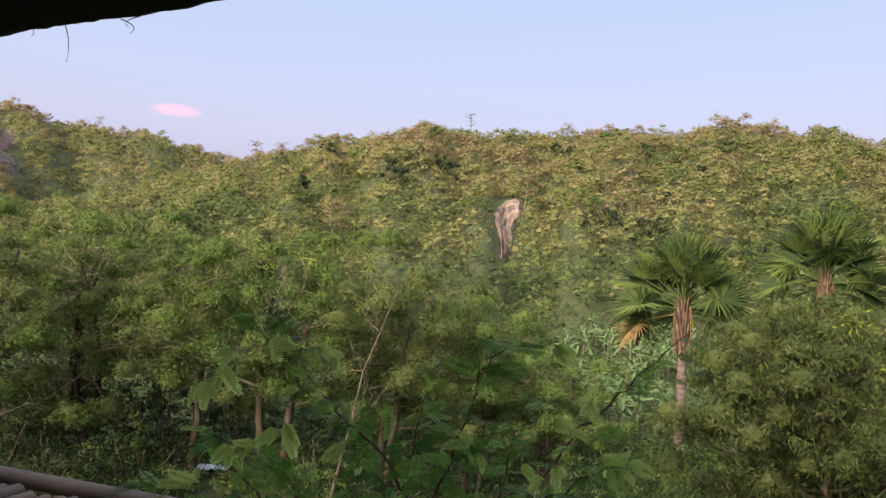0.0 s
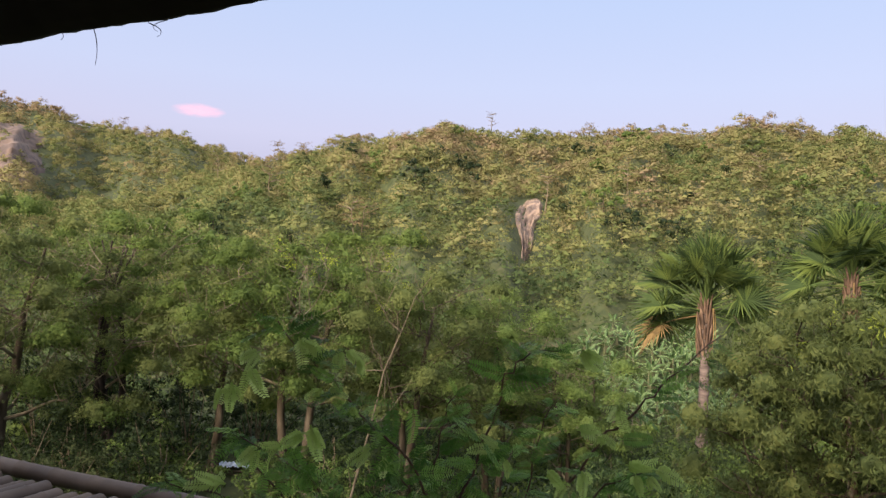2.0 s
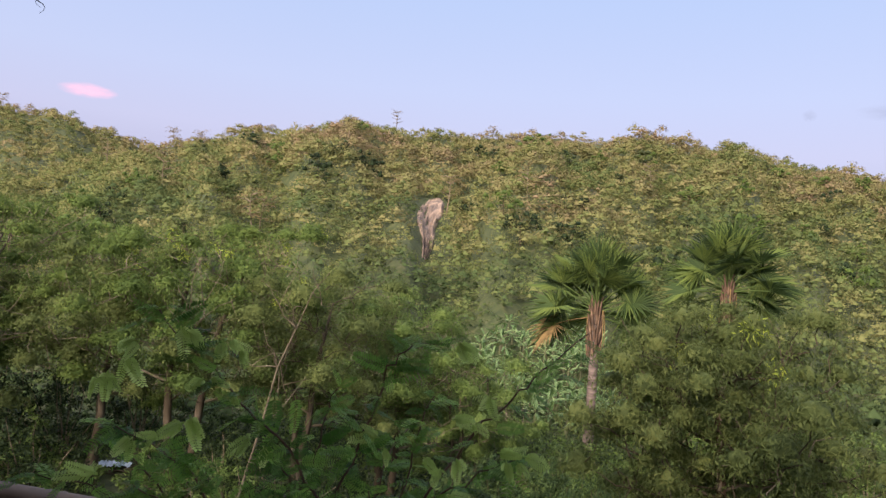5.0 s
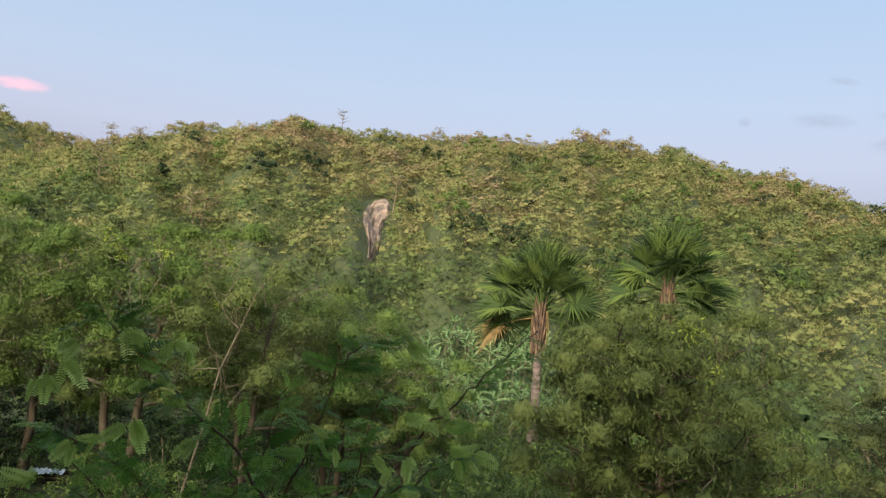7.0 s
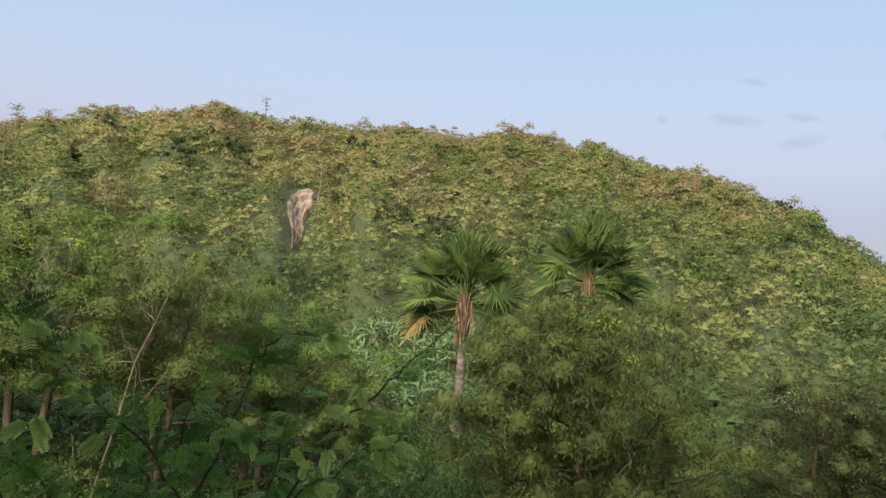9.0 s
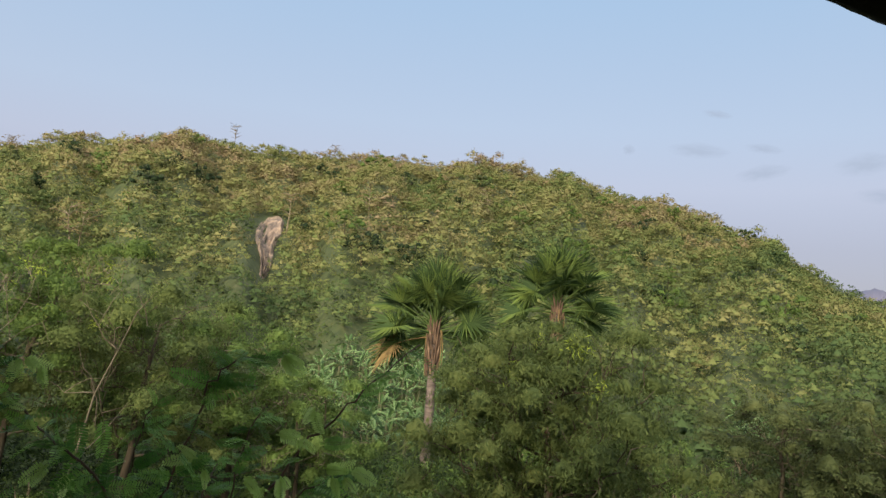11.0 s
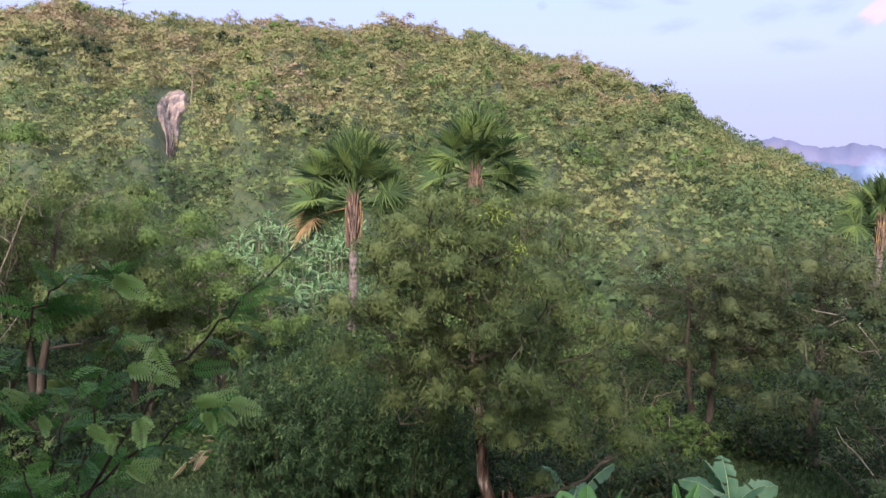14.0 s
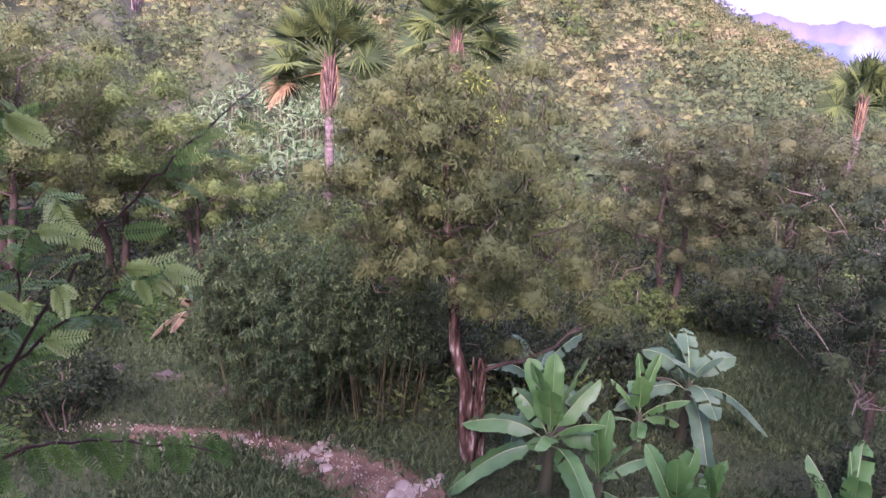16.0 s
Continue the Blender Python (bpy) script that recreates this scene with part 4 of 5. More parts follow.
def bare_tree(az, el_base, height, seed, label, bark, sprays=5, trunk_r=0.12, tuft=0, far=None):
    """A leafless or thin-crowned tree on the slope."""
    r = np.random.default_rng(seed)
    dd = np.arange(60, 290, 1.0)
    e = np.maximum.accumulate(np.degrees(np.arctan2(hill_height(np.full_like(dd, az), dd) - EYE_Z, dd)))
    d = far or float(np.interp(el_base, e, dd))
    p = polar(az, d)
    p.z = ground_z(p.x, p.y) - 0.2
    ob = thing("bare_tree", p, label, "tree", "bare trees on the hill")
    tb = Tubes(5)
    pts = curve_points((0, 0, 0), (r.normal(0, 0.3), 0, height), (r.normal(0, 0.2), 0, 0), 7, 0.05, r)
    tb.add(pts, np.linspace(trunk_r, trunk_r * 0.2, 7))
    ends = []
    for k in range(sprays * 3):
        i = int(r.integers(3, 7))
        a = r.uniform(0, 6.28)
        L = height * r.uniform(0.15, 0.34)
        q = pts[i] + np.array([math.cos(a) * L, math.sin(a) * L, L * r.uniform(0.1, 0.6)])
        tb.add(curve_points(pts[i], q, (0, 0, 0.1), 4, 0.04, r), np.linspace(trunk_r * 0.45, 0.03, 4), 4)
        ends.append(q)
    child("trunk", tb.mesh("trunk", bark), ob)
    if tuft:
        v, f = foliage(np.array(ends), tuft * 9, 0.6, 0.17, 0.5, r, 0.1, 0.4, single=True)
        child("crown", mesh_of("crown", v, f, M_DRY_CROWN), ob)


bare_tree(1.75, 0, 5.8, 91, "tall bare tree standing on the ridge", M_TWIG, 10, 0.12, far=191)
bare_tree(-8.4, 1.7, 5.5, 92, "pale-trunked thin tree on the slope", M_TWIG, 5, 0.16, 90)
bare_tree(-8.0, 1.7, 5.0, 93, "pale-trunked thin tree on the slope", M_TWIG, 4, 0.14, 60)
bare_tree(6.2, 4.6, 6.0, 94, "pale-trunked thin tree beside bare rock", M_TWIG, 5, 0.16, 70)
bare_tree(12.4, 6.0, 5.0, 95, "thin brown tree on the slope", M_TWIG, 5, 0.13, 80)
bare_tree(21.6, 7.0, 5.0, 96, "bare dry tree on the slope", M_TWIG, 6, 0.12, 40)
bare_tree(-19.0, 5.5, 6.5, 97, "pale-trunked thin tree on the slope", M_TWIG, 5, 0.16, 60)
bare_tree(-15.0, 4.0, 7.0, 98, "pale-trunked thin tree on the slope", M_TWIG, 5, 0.16, 90)
bare_tree(-25.6, 0, 5.0, 99, "small leafy tree standing on the ridge", M_TWIG, 5, 0.12, 110, far=284)
for i, (a, h) in enumerate([(6.4, 2.6), (9.4, 3.0), (-14.6, 3.6), (-12.9, 3.0)]):
    bare_tree(a, 0, h, 110 + i, "thin leafy tree standing on the ridge", M_TWIG, 6, 0.10, 110, far=190 + 12 * math.sin(a * 0.09))


# ---- banana grove at the foot of the hill ----
def banana_grove():
    r = np.random.default_rng(121)
    protos = []
    for i in range(4):
        p = thing("banana_plant", (0, 0, 0), "banana plant with waxy leaves in a grove", "banana plant", "banana grove")
        h = 0.8 + 0.25 * i
        st = Tubes(6).add(curve_points((0, 0, -0.2), (0.05, 0.03, h), (0.04, 0, 0), 4), [0.13, 0.11, 0.09, 0.05])
        child("stem", st.mesh("stem", M_BANANA_STEM), p)
        for k in range(8):
            t = k / 7
            a, el = k * 2.4 + i, radians(80 - 62 * t + r.uniform(-8, 8))
            V, F, M = banana_leaf((0.05, 0.03, h - 0.1 - 0.2 * t), (math.cos(a) * math.cos(el), math.sin(a) * math.cos(el), math.sin(el)), r.uniform(0.95, 1.35), 0.2, r, 0.25 + 0.5 * t, r.uniform(-0.6, 0.6))
            child("leaf_blade", mesh_of("leaf_blade", V, F, [M_BANANA_GROVE, M_BANANA_RIB], True, face_mat=M), p)
        protos.append(p)
    spots = []
    for k in range(6000):
        az, d = r.uniform(8.2, 21.5), r.uniform(38, 60)
        if d > 62 - abs(az - 15) * 1.2 or (d < 44 and az < 11):
            continue
        q = polar(az, d)
        if all((q.x - o.x) ** 2 + (q.y - o.y) ** 2 > 1.0 for o in spots):
            spots.append(q)
        if len(spots) >= 210:
            break
    for k in range(14):
        spots.append(polar(r.uniform(40.2, 43.4), r.uniform(43, 54)))
    for i, q in enumerate(spots):
        m = Matrix.Translation((q.x, q.y, ground_z(q.x, q.y))) @ Matrix.Rotation(r.uniform(0, 6.28), 4, "Z")
        if i < 4:
            protos[i].matrix_basis = m
        else:
            copy_thing(protos[i % 4], m)


banana_grove()


# ---- distance ----
def mountains(name, d, az, el, base, mat, label, seed):
    r = np.random.default_rng(seed)
    a = np.arange(az[0], az[-1] + 0.01, 0.25)
    e = np.interp(a, az, el) + 0.06 * np.sin(a * 5.1 + seed) + 0.04 * np.sin(a * 11.7)
    rows = []
    for k, (f, back) in enumerate([(0.0, -500), (0.35, -300), (0.7, -120), (1.0, 0), (0.6, 260)]):
        dist = d + back + 40 * np.sin(a * 3 + k * 2) * (0 < f < 1)
        z = (EYE_Z + d * np.tan(np.radians(e))) * f + base * (1 - f)
        rows.append(np.stack([dist * np.sin(np.radians(a)), dist * np.cos(np.radians(a)), z], -1))
    V = np.stack(rows, 1).reshape(-1, 3)
    n, m = len(a), 5
    i, j = np.meshgrid(np.arange(n - 1), np.arange(m - 1), indexing="ij")
    F = np.stack([i * m + j, (i + 1) * m + j, (i + 1) * m + j + 1, i * m + j + 1], -1).reshape(-1, 4)
    tagged(new(name, mesh_of(name, V, F, mat, smooth=True)), label=label, category="mountains", kind="structure")


# distance haze is put into these base colours; no air is rendered
M_FAR = material("haze_tinted_mountain", [(0.35, (0.07, 0.085, 0.14)), (0.65, (0.115, 0.11, 0.16))], scale=0.004, detail=6, rough=1.0, bump=0)
M_FAR2 = material("haze_tinted_foothill", [(0.35, (0.055, 0.085, 0.135)), (0.65, (0.08, 0.11, 0.16))], scale=0.006, detail=6, rough=1.0, bump=0)
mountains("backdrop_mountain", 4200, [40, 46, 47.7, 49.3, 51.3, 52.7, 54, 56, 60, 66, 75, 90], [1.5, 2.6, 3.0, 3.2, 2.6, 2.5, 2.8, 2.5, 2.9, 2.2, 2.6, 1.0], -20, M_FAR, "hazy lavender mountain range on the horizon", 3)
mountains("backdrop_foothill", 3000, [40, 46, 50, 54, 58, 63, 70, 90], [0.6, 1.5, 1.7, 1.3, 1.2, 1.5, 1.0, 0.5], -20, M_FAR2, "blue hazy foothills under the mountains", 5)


# clouds and smoke emit a fixed colour; their evening light is painted in
def cloud_material(name, colour, density):
    m = bpy.data.materials.new(name)
    m.use_nodes = True
    n, l = m.node_tree.nodes, m.node_tree.links
    n.remove(n["Principled BSDF"])
    em, tr, mx = n.new("ShaderNodeEmission"), n.new("ShaderNodeBsdfTransparent"), n.new("ShaderNodeMixShader")
    em.inputs["Color"].default_value = (*colour, 1)
    tc, no, gr = n.new("ShaderNodeTexCoord"), n.new("ShaderNodeTexNoise"), n.new("ShaderNodeTexGradient")
    gr.gradient_type = "SPHERICAL"
    no.inputs["Scale"].default_value, no.inputs["Detail"].default_value = 2.2, 6
    l.new(tc.outputs["Object"], no.inputs["Vector"])
    l.new(tc.outputs["Object"], gr.inputs["Vector"])
    a, b = n.new("ShaderNodeMath"), n.new("ShaderNodeMapRange")
    a.operation = "MULTIPLY"
    l.new(gr.outputs["Fac"], a.inputs[0])
    l.new(no.outputs["Fac"], a.inputs[1])
    b.inputs["From Min"].default_value, b.inputs["From Max"].default_value, b.inputs["To Max"].default_value = 0.06, 0.42, density
    l.new(a.outputs[0], b.inputs["Value"])
    l.new(b.outputs[0], mx.inputs["Fac"])
    l.new(tr.outputs[0], mx.inputs[1])
    l.new(em.outputs[0], mx.inputs[2])
    l.new(mx.outputs[0], n["Material Output"].inputs["Surface"])
    return m


M_CLOUD_PINK = cloud_material("pink_cloud", (0.62, 0.36, 0.44), 0.9)
M_CLOUD_GREY = cloud_material("grey_cloud", (0.24, 0.275, 0.36), 0.55)
M_SMOKE = cloud_material("pale_smoke", (0.36, 0.40, 0.50), 0.6)


def cloud(name, az, el, wide, high, mat, label, d=4300, tilt=0):
    """A thin far cloud: a slightly domed sheet facing the valley. wide and high in degrees."""
    n, V, F = 24, [(0, 0, 0)], []
    for k in (1, 2):
        for i in range(n):
            t = 2 * math.pi * i / n
            V.append((math.cos(t) * k / 2, math.sin(t) * k / 2, -0.02 * k * k))
    for i in range(n):
        j = (i + 1) % n
        F.append((0, 1 + i, 1 + j))
        F.append((1 + i, 1 + n + i, 1 + n + j, 1 + j))
    ob = new(name, mesh_of(name, V, F, mat))
    p = polar(az, d, EYE_Z + d * math.tan(radians(el)))
    ob.matrix_world = look(p, (2 * p.x, 2 * p.y, 2 * p.z - EYE_Z), tilt) @ Matrix.Diagonal((d * math.tan(radians(wide / 2)) * 1.35, d * math.tan(radians(high / 2)) * 1.35, 20, 1))
    tagged(ob, label=label, category="cloud", kind="structure")


cloud("backdrop_cloud", -20.5, 10.85, 3.4, 0.95, M_CLOUD_PINK, "small pink cloud low over the hill")
for a, e, w, h, t in [(48.3, 11.6, 3.6, 1.5, 8), (51.8, 11.8, 3.0, 1.3, 5), (50.0, 9.4, 4.2, 1.2, -3), (41.8, 11.1, 3.4, 1.1, 10), (37.3, 12.7, 4.0, 1.1, -4), (41.8, 12.8, 2.4, 0.7, -8), (32.2, 12.7, 0.9, 0.8, 0), (38.5, 15.3, 2.0, 0.6, -10), (53.5, 10.4, 2.4, 1.2, 25)]:
    cloud("backdrop_cloud", a, e, w, h, M_CLOUD_GREY, "small grey evening cloud in a pale sky", tilt=t)
cloud("backdrop_cloud", 55.2, 11.4, 3.0, 1.6, M_CLOUD_PINK, "pink-lit evening cloud in a pale sky", tilt=20)
cloud("backdrop_smoke", 55.6, 0.9, 2.4, 2.6, M_SMOKE, "pale smoke rising in the far valley", d=2400, tilt=10)


# ---- veranda: thatched eave, plain floor and wall behind ----
OUT = Vector((math.sin(radians(21.8)), math.cos(radians(21.8)), 0))      # the way the veranda faces
ALONG = Vector((math.cos(radians(21.8)), -math.sin(radians(21.8)), 0))


def veranda_point(along, out, z):
    return ALONG * along + OUT * out + Vector((0, 0, EYE_Z + z))


def box(name, a0, a1, o0, o1, z0, z1, mat, parent=None, bevel=0.01):
    bm = bmesh.new()
    vs = [bm.verts.new(veranda_point(a, o, z)) for z in (z0, z1) for a, o in ((a0, o0), (a1, o0), (a1, o1), (a0, o1))]
    for q in ((3, 2, 1, 0), (4, 5, 6, 7), (0, 1, 5, 4), (1, 2, 6, 5), (2, 3, 7, 6), (3, 0, 4, 7)):
        bm.faces.new([vs[i] for i in q])
    bmesh.ops.bevel(bm, geom=bm.edges[:], offset=bevel, segments=1, affect="EDGES")
    if parent:
        return part(name, bm, mat, parent)
    me = bpy.data.meshes.new(name)
    bm.to_mesh(me)
    bm.free()
    me.materials.append(mat)
    return new(name, me)


tagged(box("veranda_floor", -3, 4.5, -3.0, 0.25, -1.75, -1.6, M_CULM), label="plain wooden veranda floor under the thatched roof", category="floor", kind="structure")


EAVE = 0.5       # scale of the eave: it hangs low, a long step in front of the eye


def thatched_roof():
    r = np.random.default_rng(131)
    ob = thing("thatched_roof", veranda_point(0, 0, 1.2), "dark thatched roof edge with a rough log", "roof")
    inv = Matrix.Translation(ob.location).inverted()
    # the log along the eave, uneven, with steps where it was lopped
    al = np.linspace(-4.6, 4.6, 160)
    pts = [inv @ veranda_point(a * EAVE, 2.8 * EAVE, 1.36 * EAVE) for a in al]
    rad = EAVE * np.interp(al, [-4.6, -3.87, -3.8, -3.4, -2.56, -2.47, -2.28, -2.1, -1.6, 0, 1.0, 1.31, 1.565, 1.75, 2.5, 4.6], [0.17, 0.169, 0.147, 0.142, 0.132, 0.1165, 0.106, 0.094, 0.08, 0.056, 0.056, 0.072, 0.165, 0.2, 0.2, 0.2]) + EAVE * r.normal(0, 0.003, 160)
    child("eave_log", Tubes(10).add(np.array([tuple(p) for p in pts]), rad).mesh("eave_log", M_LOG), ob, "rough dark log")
    # the thatch slab rising backwards
    na, no = 90, 10
    V = []
    for i, a in enumerate(np.linspace(-4.6, 4.6, na)):
        for j in range(no):
            t = j / (no - 1)
            lift = 0.05 * r.random()
            V.append(tuple(inv @ veranda_point(a * EAVE, 3.0 * EAVE - 5.0 * t, 1.40 * EAVE + 1.9 * t + lift * 0.25)))
            V.append(tuple(inv @ veranda_point(a * EAVE, 3.02 * EAVE - 5.0 * t + 0.03 * r.random() * (j == 0), 1.62 * EAVE + 1.9 * t + lift * 0.5)))
    F = []
    for i in range(na - 1):
        for j in range(no - 1):
            a, b = (i * no + j) * 2, ((i + 1) * no + j) * 2
            F.append((a, b, b + 2, a + 2))
            F.append((a + 1, a + 3, b + 3, b + 1))
        a, b = i * no * 2, (i + 1) * no * 2
        F.append((a, a + 1, b + 1, b))
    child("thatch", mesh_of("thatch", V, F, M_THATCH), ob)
    for a in (-2.0, 2.0):
        p = inv @ veranda_point(a, -2.6, -1.6)
        child("post", Tubes(8).add([tuple(p), tuple(p + Vector((0, 0, 3.9)))], [0.09, 0.08]).mesh("post", M_LOG), ob)
    # loose straws that hang from the eave
    for az, e0, e1, bend in ((-28.0, 15.6, 13.2, 0.05), (52.2, 19.8, 15.3, -0.05), (-24.5, 16.6, 15.7, 0.15), (-23.2, 17.0, 16.1, -0.16), (-30.4, 15.2, 14.5, 0.1)):
        a = radians(az)
        dist = 2.85 * EAVE / (math.sin(a) * OUT.x + math.cos(a) * OUT.y)
        p0, p1 = inv @ polar(az, dist, EYE_Z + dist * math.tan(radians(e0))), inv @ polar(az + bend * 4, dist, EYE_Z + dist * math.tan(radians(e1)))
        child("straw", Tubes(4).add(curve_points(p0, p1, (bend * 0.15, 0, 0), 6), np.linspace(0.0015, 0.0005, 6)).mesh("straw", M_THATCH), ob)


thatched_roof()


def bamboo_culm(length, radius, r, node=0.32):
    """A bamboo culm along +x with swollen nodes."""
    xs, rs = [0.0], [radius]
    x = r.uniform(0.05, node)
    while x < length:
        xs += [x - 0.012, x, x + 0.012]
        rs += [radius * 0.99, radius * 1.07, radius * 0.98]
        x += node * r.uniform(0.85, 1.15)
    xs.append(length)
    rs.append(radius * 0.97)
    p = np.zeros((len(xs), 3))
    p[:, 0] = xs
    p[:, 2] = 0.006 * np.sin(np.array(xs) * 2 + r.uniform(0, 6))
    return Tubes(12).add(p, rs).mesh("culm", M_CULM)


def bamboo_platform():
    """A lower platform of whole bamboo culms with an edge pole, left of the veranda."""
    r = np.random.default_rng(141)
    a0, a1, o1, z = -4.4, -2.0, 2.86, -1.213
    ob = thing("bamboo_platform", veranda_point(-3.2, 2.0, -8), "weathered platform of round bamboo culms with an edge pole", "platform")
    inv = Matrix.Translation(ob.location).inverted()
    turn = Matrix.Rotation(math.atan2(ALONG.y, ALONG.x), 4, "Z")
    me = bamboo_culm(2.4, 0.047, r)
    pole = child("edge_pole", me, ob, "thick brown bamboo pole")
    pole.matrix_basis = inv @ Matrix.Translation(veranda_point(a0, o1 + 0.03, z + 0.0)) @ turn
    shared = [bamboo_culm(1.7, 0.046, r) for _ in range(4)]
    x = a0 + 0.05
    i = 0
    while x < a1:
        back = Matrix.Rotation(math.atan2(-OUT.y, -OUT.x) + r.normal(0, 0.012), 4, "Z")
        c = child("culm", shared[i % 4], ob)
        c.matrix_basis = inv @ Matrix.Translation(veranda_point(x, o1 - 0.055 - 0.02 * r.random(), z - 0.045 + 0.008 * r.normal())) @ back @ Matrix.Rotation(r.uniform(0, 6.28), 4, "X")
        x += 0.1
        i += 1
    for k, (a, o) in enumerate(((a0 + 0.2, o1 - 0.1), (a1 - 0.1, o1 - 0.1), (a0 + 0.2, 1.3), (a1 - 0.1, 1.3))):
        p = inv @ veranda_point(a, o, -8.1)
        child("post", Tubes(8).add([tuple(p), tuple(p + Vector((0, 0, 6.757)))], [0.06, 0.05]).mesh("post", M_CULM), ob)
    for o in (o1 - 0.12, 1.35):
        p, q = inv @ veranda_point(a0, o, -1.348), inv @ veranda_point(a1, o, -1.348)
        child("beam", Tubes(8).add([tuple(p), tuple(q)], [0.045, 0.045]).mesh("beam", M_CULM), ob)


bamboo_platform()


# ---- feathery shrub close to the veranda ----
def pinnate_leaf(length, pairs, r, curl=0.3, wide=0.17, full=0.48):
    """A feather leaf along +x: a thin stalk and pairs of oblong leaflets. Vertices and faces."""
    V, F = [], []
    t = np.linspace(0, 1, pairs + 3)
    sx = t * length
    sz = -curl * length * t ** 2
    tb = Tubes(4).add(np.stack([sx, 0 * sx, sz], -1), np.linspace(0.0016, 0.0006, len(t)))
    V += list(np.concatenate(tb.v))
    F += [tuple(q) for q in np.concatenate(tb.f)]
    for i in range(2, len(t)):
        L = length * wide * math.sin(math.pi * (0.18 + 0.74 * t[i])) ** 0.6 * r.uniform(0.9, 1.1)
        w = length / pairs * full
        for s in (-1, 1):
            o = np.array([sx[i], 0, sz[i]])
            d = unit(np.array([0.38, s * 1.0, -0.18 + r.normal(0, 0.1)]))
            x = unit(np.array([1.0, -s * 0.38, -2 * curl * t[i] + r.normal(0, 0.12)]))
            n0 = len(V)
            V += [o, o + d * L * 0.35 + x * w, o + d * L * 0.8 + x * w * 0.8, o + d * L, o + d * L * 0.8 - x * w * 0.8, o + d * L * 0.35 - x * w]
            F += [(n0, n0 + 1, n0 + 2, n0 + 3), (n0, n0 + 3, n0 + 4, n0 + 5)]
    return V, F


def feathery_shrub():
    r = np.random.default_rng(151)
    base = Vector((-0.5, 1.75, ground_z(-0.5, 1.75)))
    ob = thing("feathery_shrub", base, "feathery-leaved shrub with red-brown stems beside the veranda", "shrub")
    z0 = EYE_Z - base.z

    def at(x, y, z):
        return np.array([x - base.x, y - base.y, z0 + z])

    stems = [[(0.0, 1.46, -0.47), (0.03, 1.46, -0.38), (0.07, 1.46, -0.26), (0.085, 1.46, -0.19), (0.13, 1.46, -0.155), (0.2, 1.47, -0.14)],
             [(0.16, 1.44, -0.48), (0.22, 1.44, -0.38), (0.28, 1.43, -0.30), (0.33, 1.42, -0.25), (0.37, 1.42, -0.21), (0.41, 1.44, -0.17), (0.52, 1.50, -0.10)],
             [(0.0, 1.5, -0.52), (-0.05, 1.46, -0.45), (-0.12, 1.46, -0.35), (-0.17, 1.45, -0.31), (-0.22, 1.44, -0.26), (-0.28, 1.44, -0.2), (-0.31, 1.43, -0.17), (-0.36, 1.42, -0.11)],
             [(0.12, 1.48, -0.52), (0.23, 1.44, -0.43), (0.29, 1.43, -0.39), (0.35, 1.42, -0.36)],
             [(-0.2, 1.55, -0.62), (-0.26, 1.5, -0.48), (-0.33, 1.45, -0.38), (-0.42, 1.40, -0.33)],
             [(-0.1, 1.6, -0.62), (-0.06, 1.58, -0.45), (-0.04, 1.6, -0.33), (-0.02, 1.62, -0.27)],
             [(0.1, 1.6, -0.62), (0.15, 1.62, -0.47), (0.17, 1.62, -0.36), (0.2, 1.65, -0.28)],
             [(-0.2, 1.5, -0.64), (-0.34, 1.44, -0.52), (-0.45, 1.40, -0.44), (-0.54, 1.38, -0.42)],
             [(0.02, 1.42, -0.66), (0.16, 1.40, -0.60), (0.22, 1.40, -0.605), (0.31, 1.40, -0.62), (0.42, 1.39, -0.66)]]
    for _ in range(11):
        x, z = r.uniform(-0.5, 0.12), r.uniform(-0.55, -0.36)
        y = r.uniform(1.35, 1.75)
        stems.append([(x * 0.6, y, z - 0.25), (x * 0.8, y, z - 0.12), (x * 0.93, y, z - 0.05), (x + r.normal(0, 0.04), y + r.normal(0, 0.05), z)])
    crotch = at(-0.15, 1.62, -0.95)
    tr = Tubes(8).add(curve_points((0, 0, -0.2), crotch, (0.05, 0.05, 0), 8, 0.03, r), np.linspace(0.045, 0.011, 8))
    child("trunk", tr.mesh("trunk", M_RED_TWIG), ob)
    shapes = [mesh_of("feather_leaf", *pinnate_leaf(0.12, 13, r, c, w, 0.37), M_FERN) for c, w in ((0.15, 0.25), (0.35, 0.26), (0.6, 0.23), (0.9, 0.24))]
    pale = [mesh_of("young_leaf", *pinnate_leaf(0.06, 10, r, c, w, 0.42), M_FERN_PALE) for c, w in ((0.25, 0.24), (0.5, 0.28), (0.9, 0.25))]

    def leaf(o, way, size, young=False):
        me = (pale if young else shapes)[int(r.integers(0, 3 if young else 4))]
        ax = Vector(way).normalized()
        face = Vector((r.normal(0, 0.4), -1, r.normal(0.3, 0.4))) if young or r.random() < 0.45 else Vector((r.normal(0, 0.4), -0.3, 1))
        side = face.cross(ax).normalized()
        q = Matrix((ax, side, ax.cross(side))).transposed().to_4x4()
        c = child("young_leaf" if young else "feather_leaf", me, ob)
        c.matrix_basis = Matrix.Translation(Vector(o)) @ q @ Matrix.Scale(size if young else 0.74 * size, 4)

    for k, line in enumerate(stems):
        p = np.array([crotch] + [at(*q) for q in line])
        tt = np.linspace(0, 1, len(p))
        fine = np.linspace(0, 1, len(p) * 3)
        fp = np.stack([np.interp(fine, tt, p[:, c]) for c in range(3)], -1) + r.normal(0, 0.003, (len(fine), 3))
        child("stem", Tubes(6).add(fp, np.linspace(0.0034, 0.0012, len(fine))).mesh("stem", M_RED_TWIG), ob)
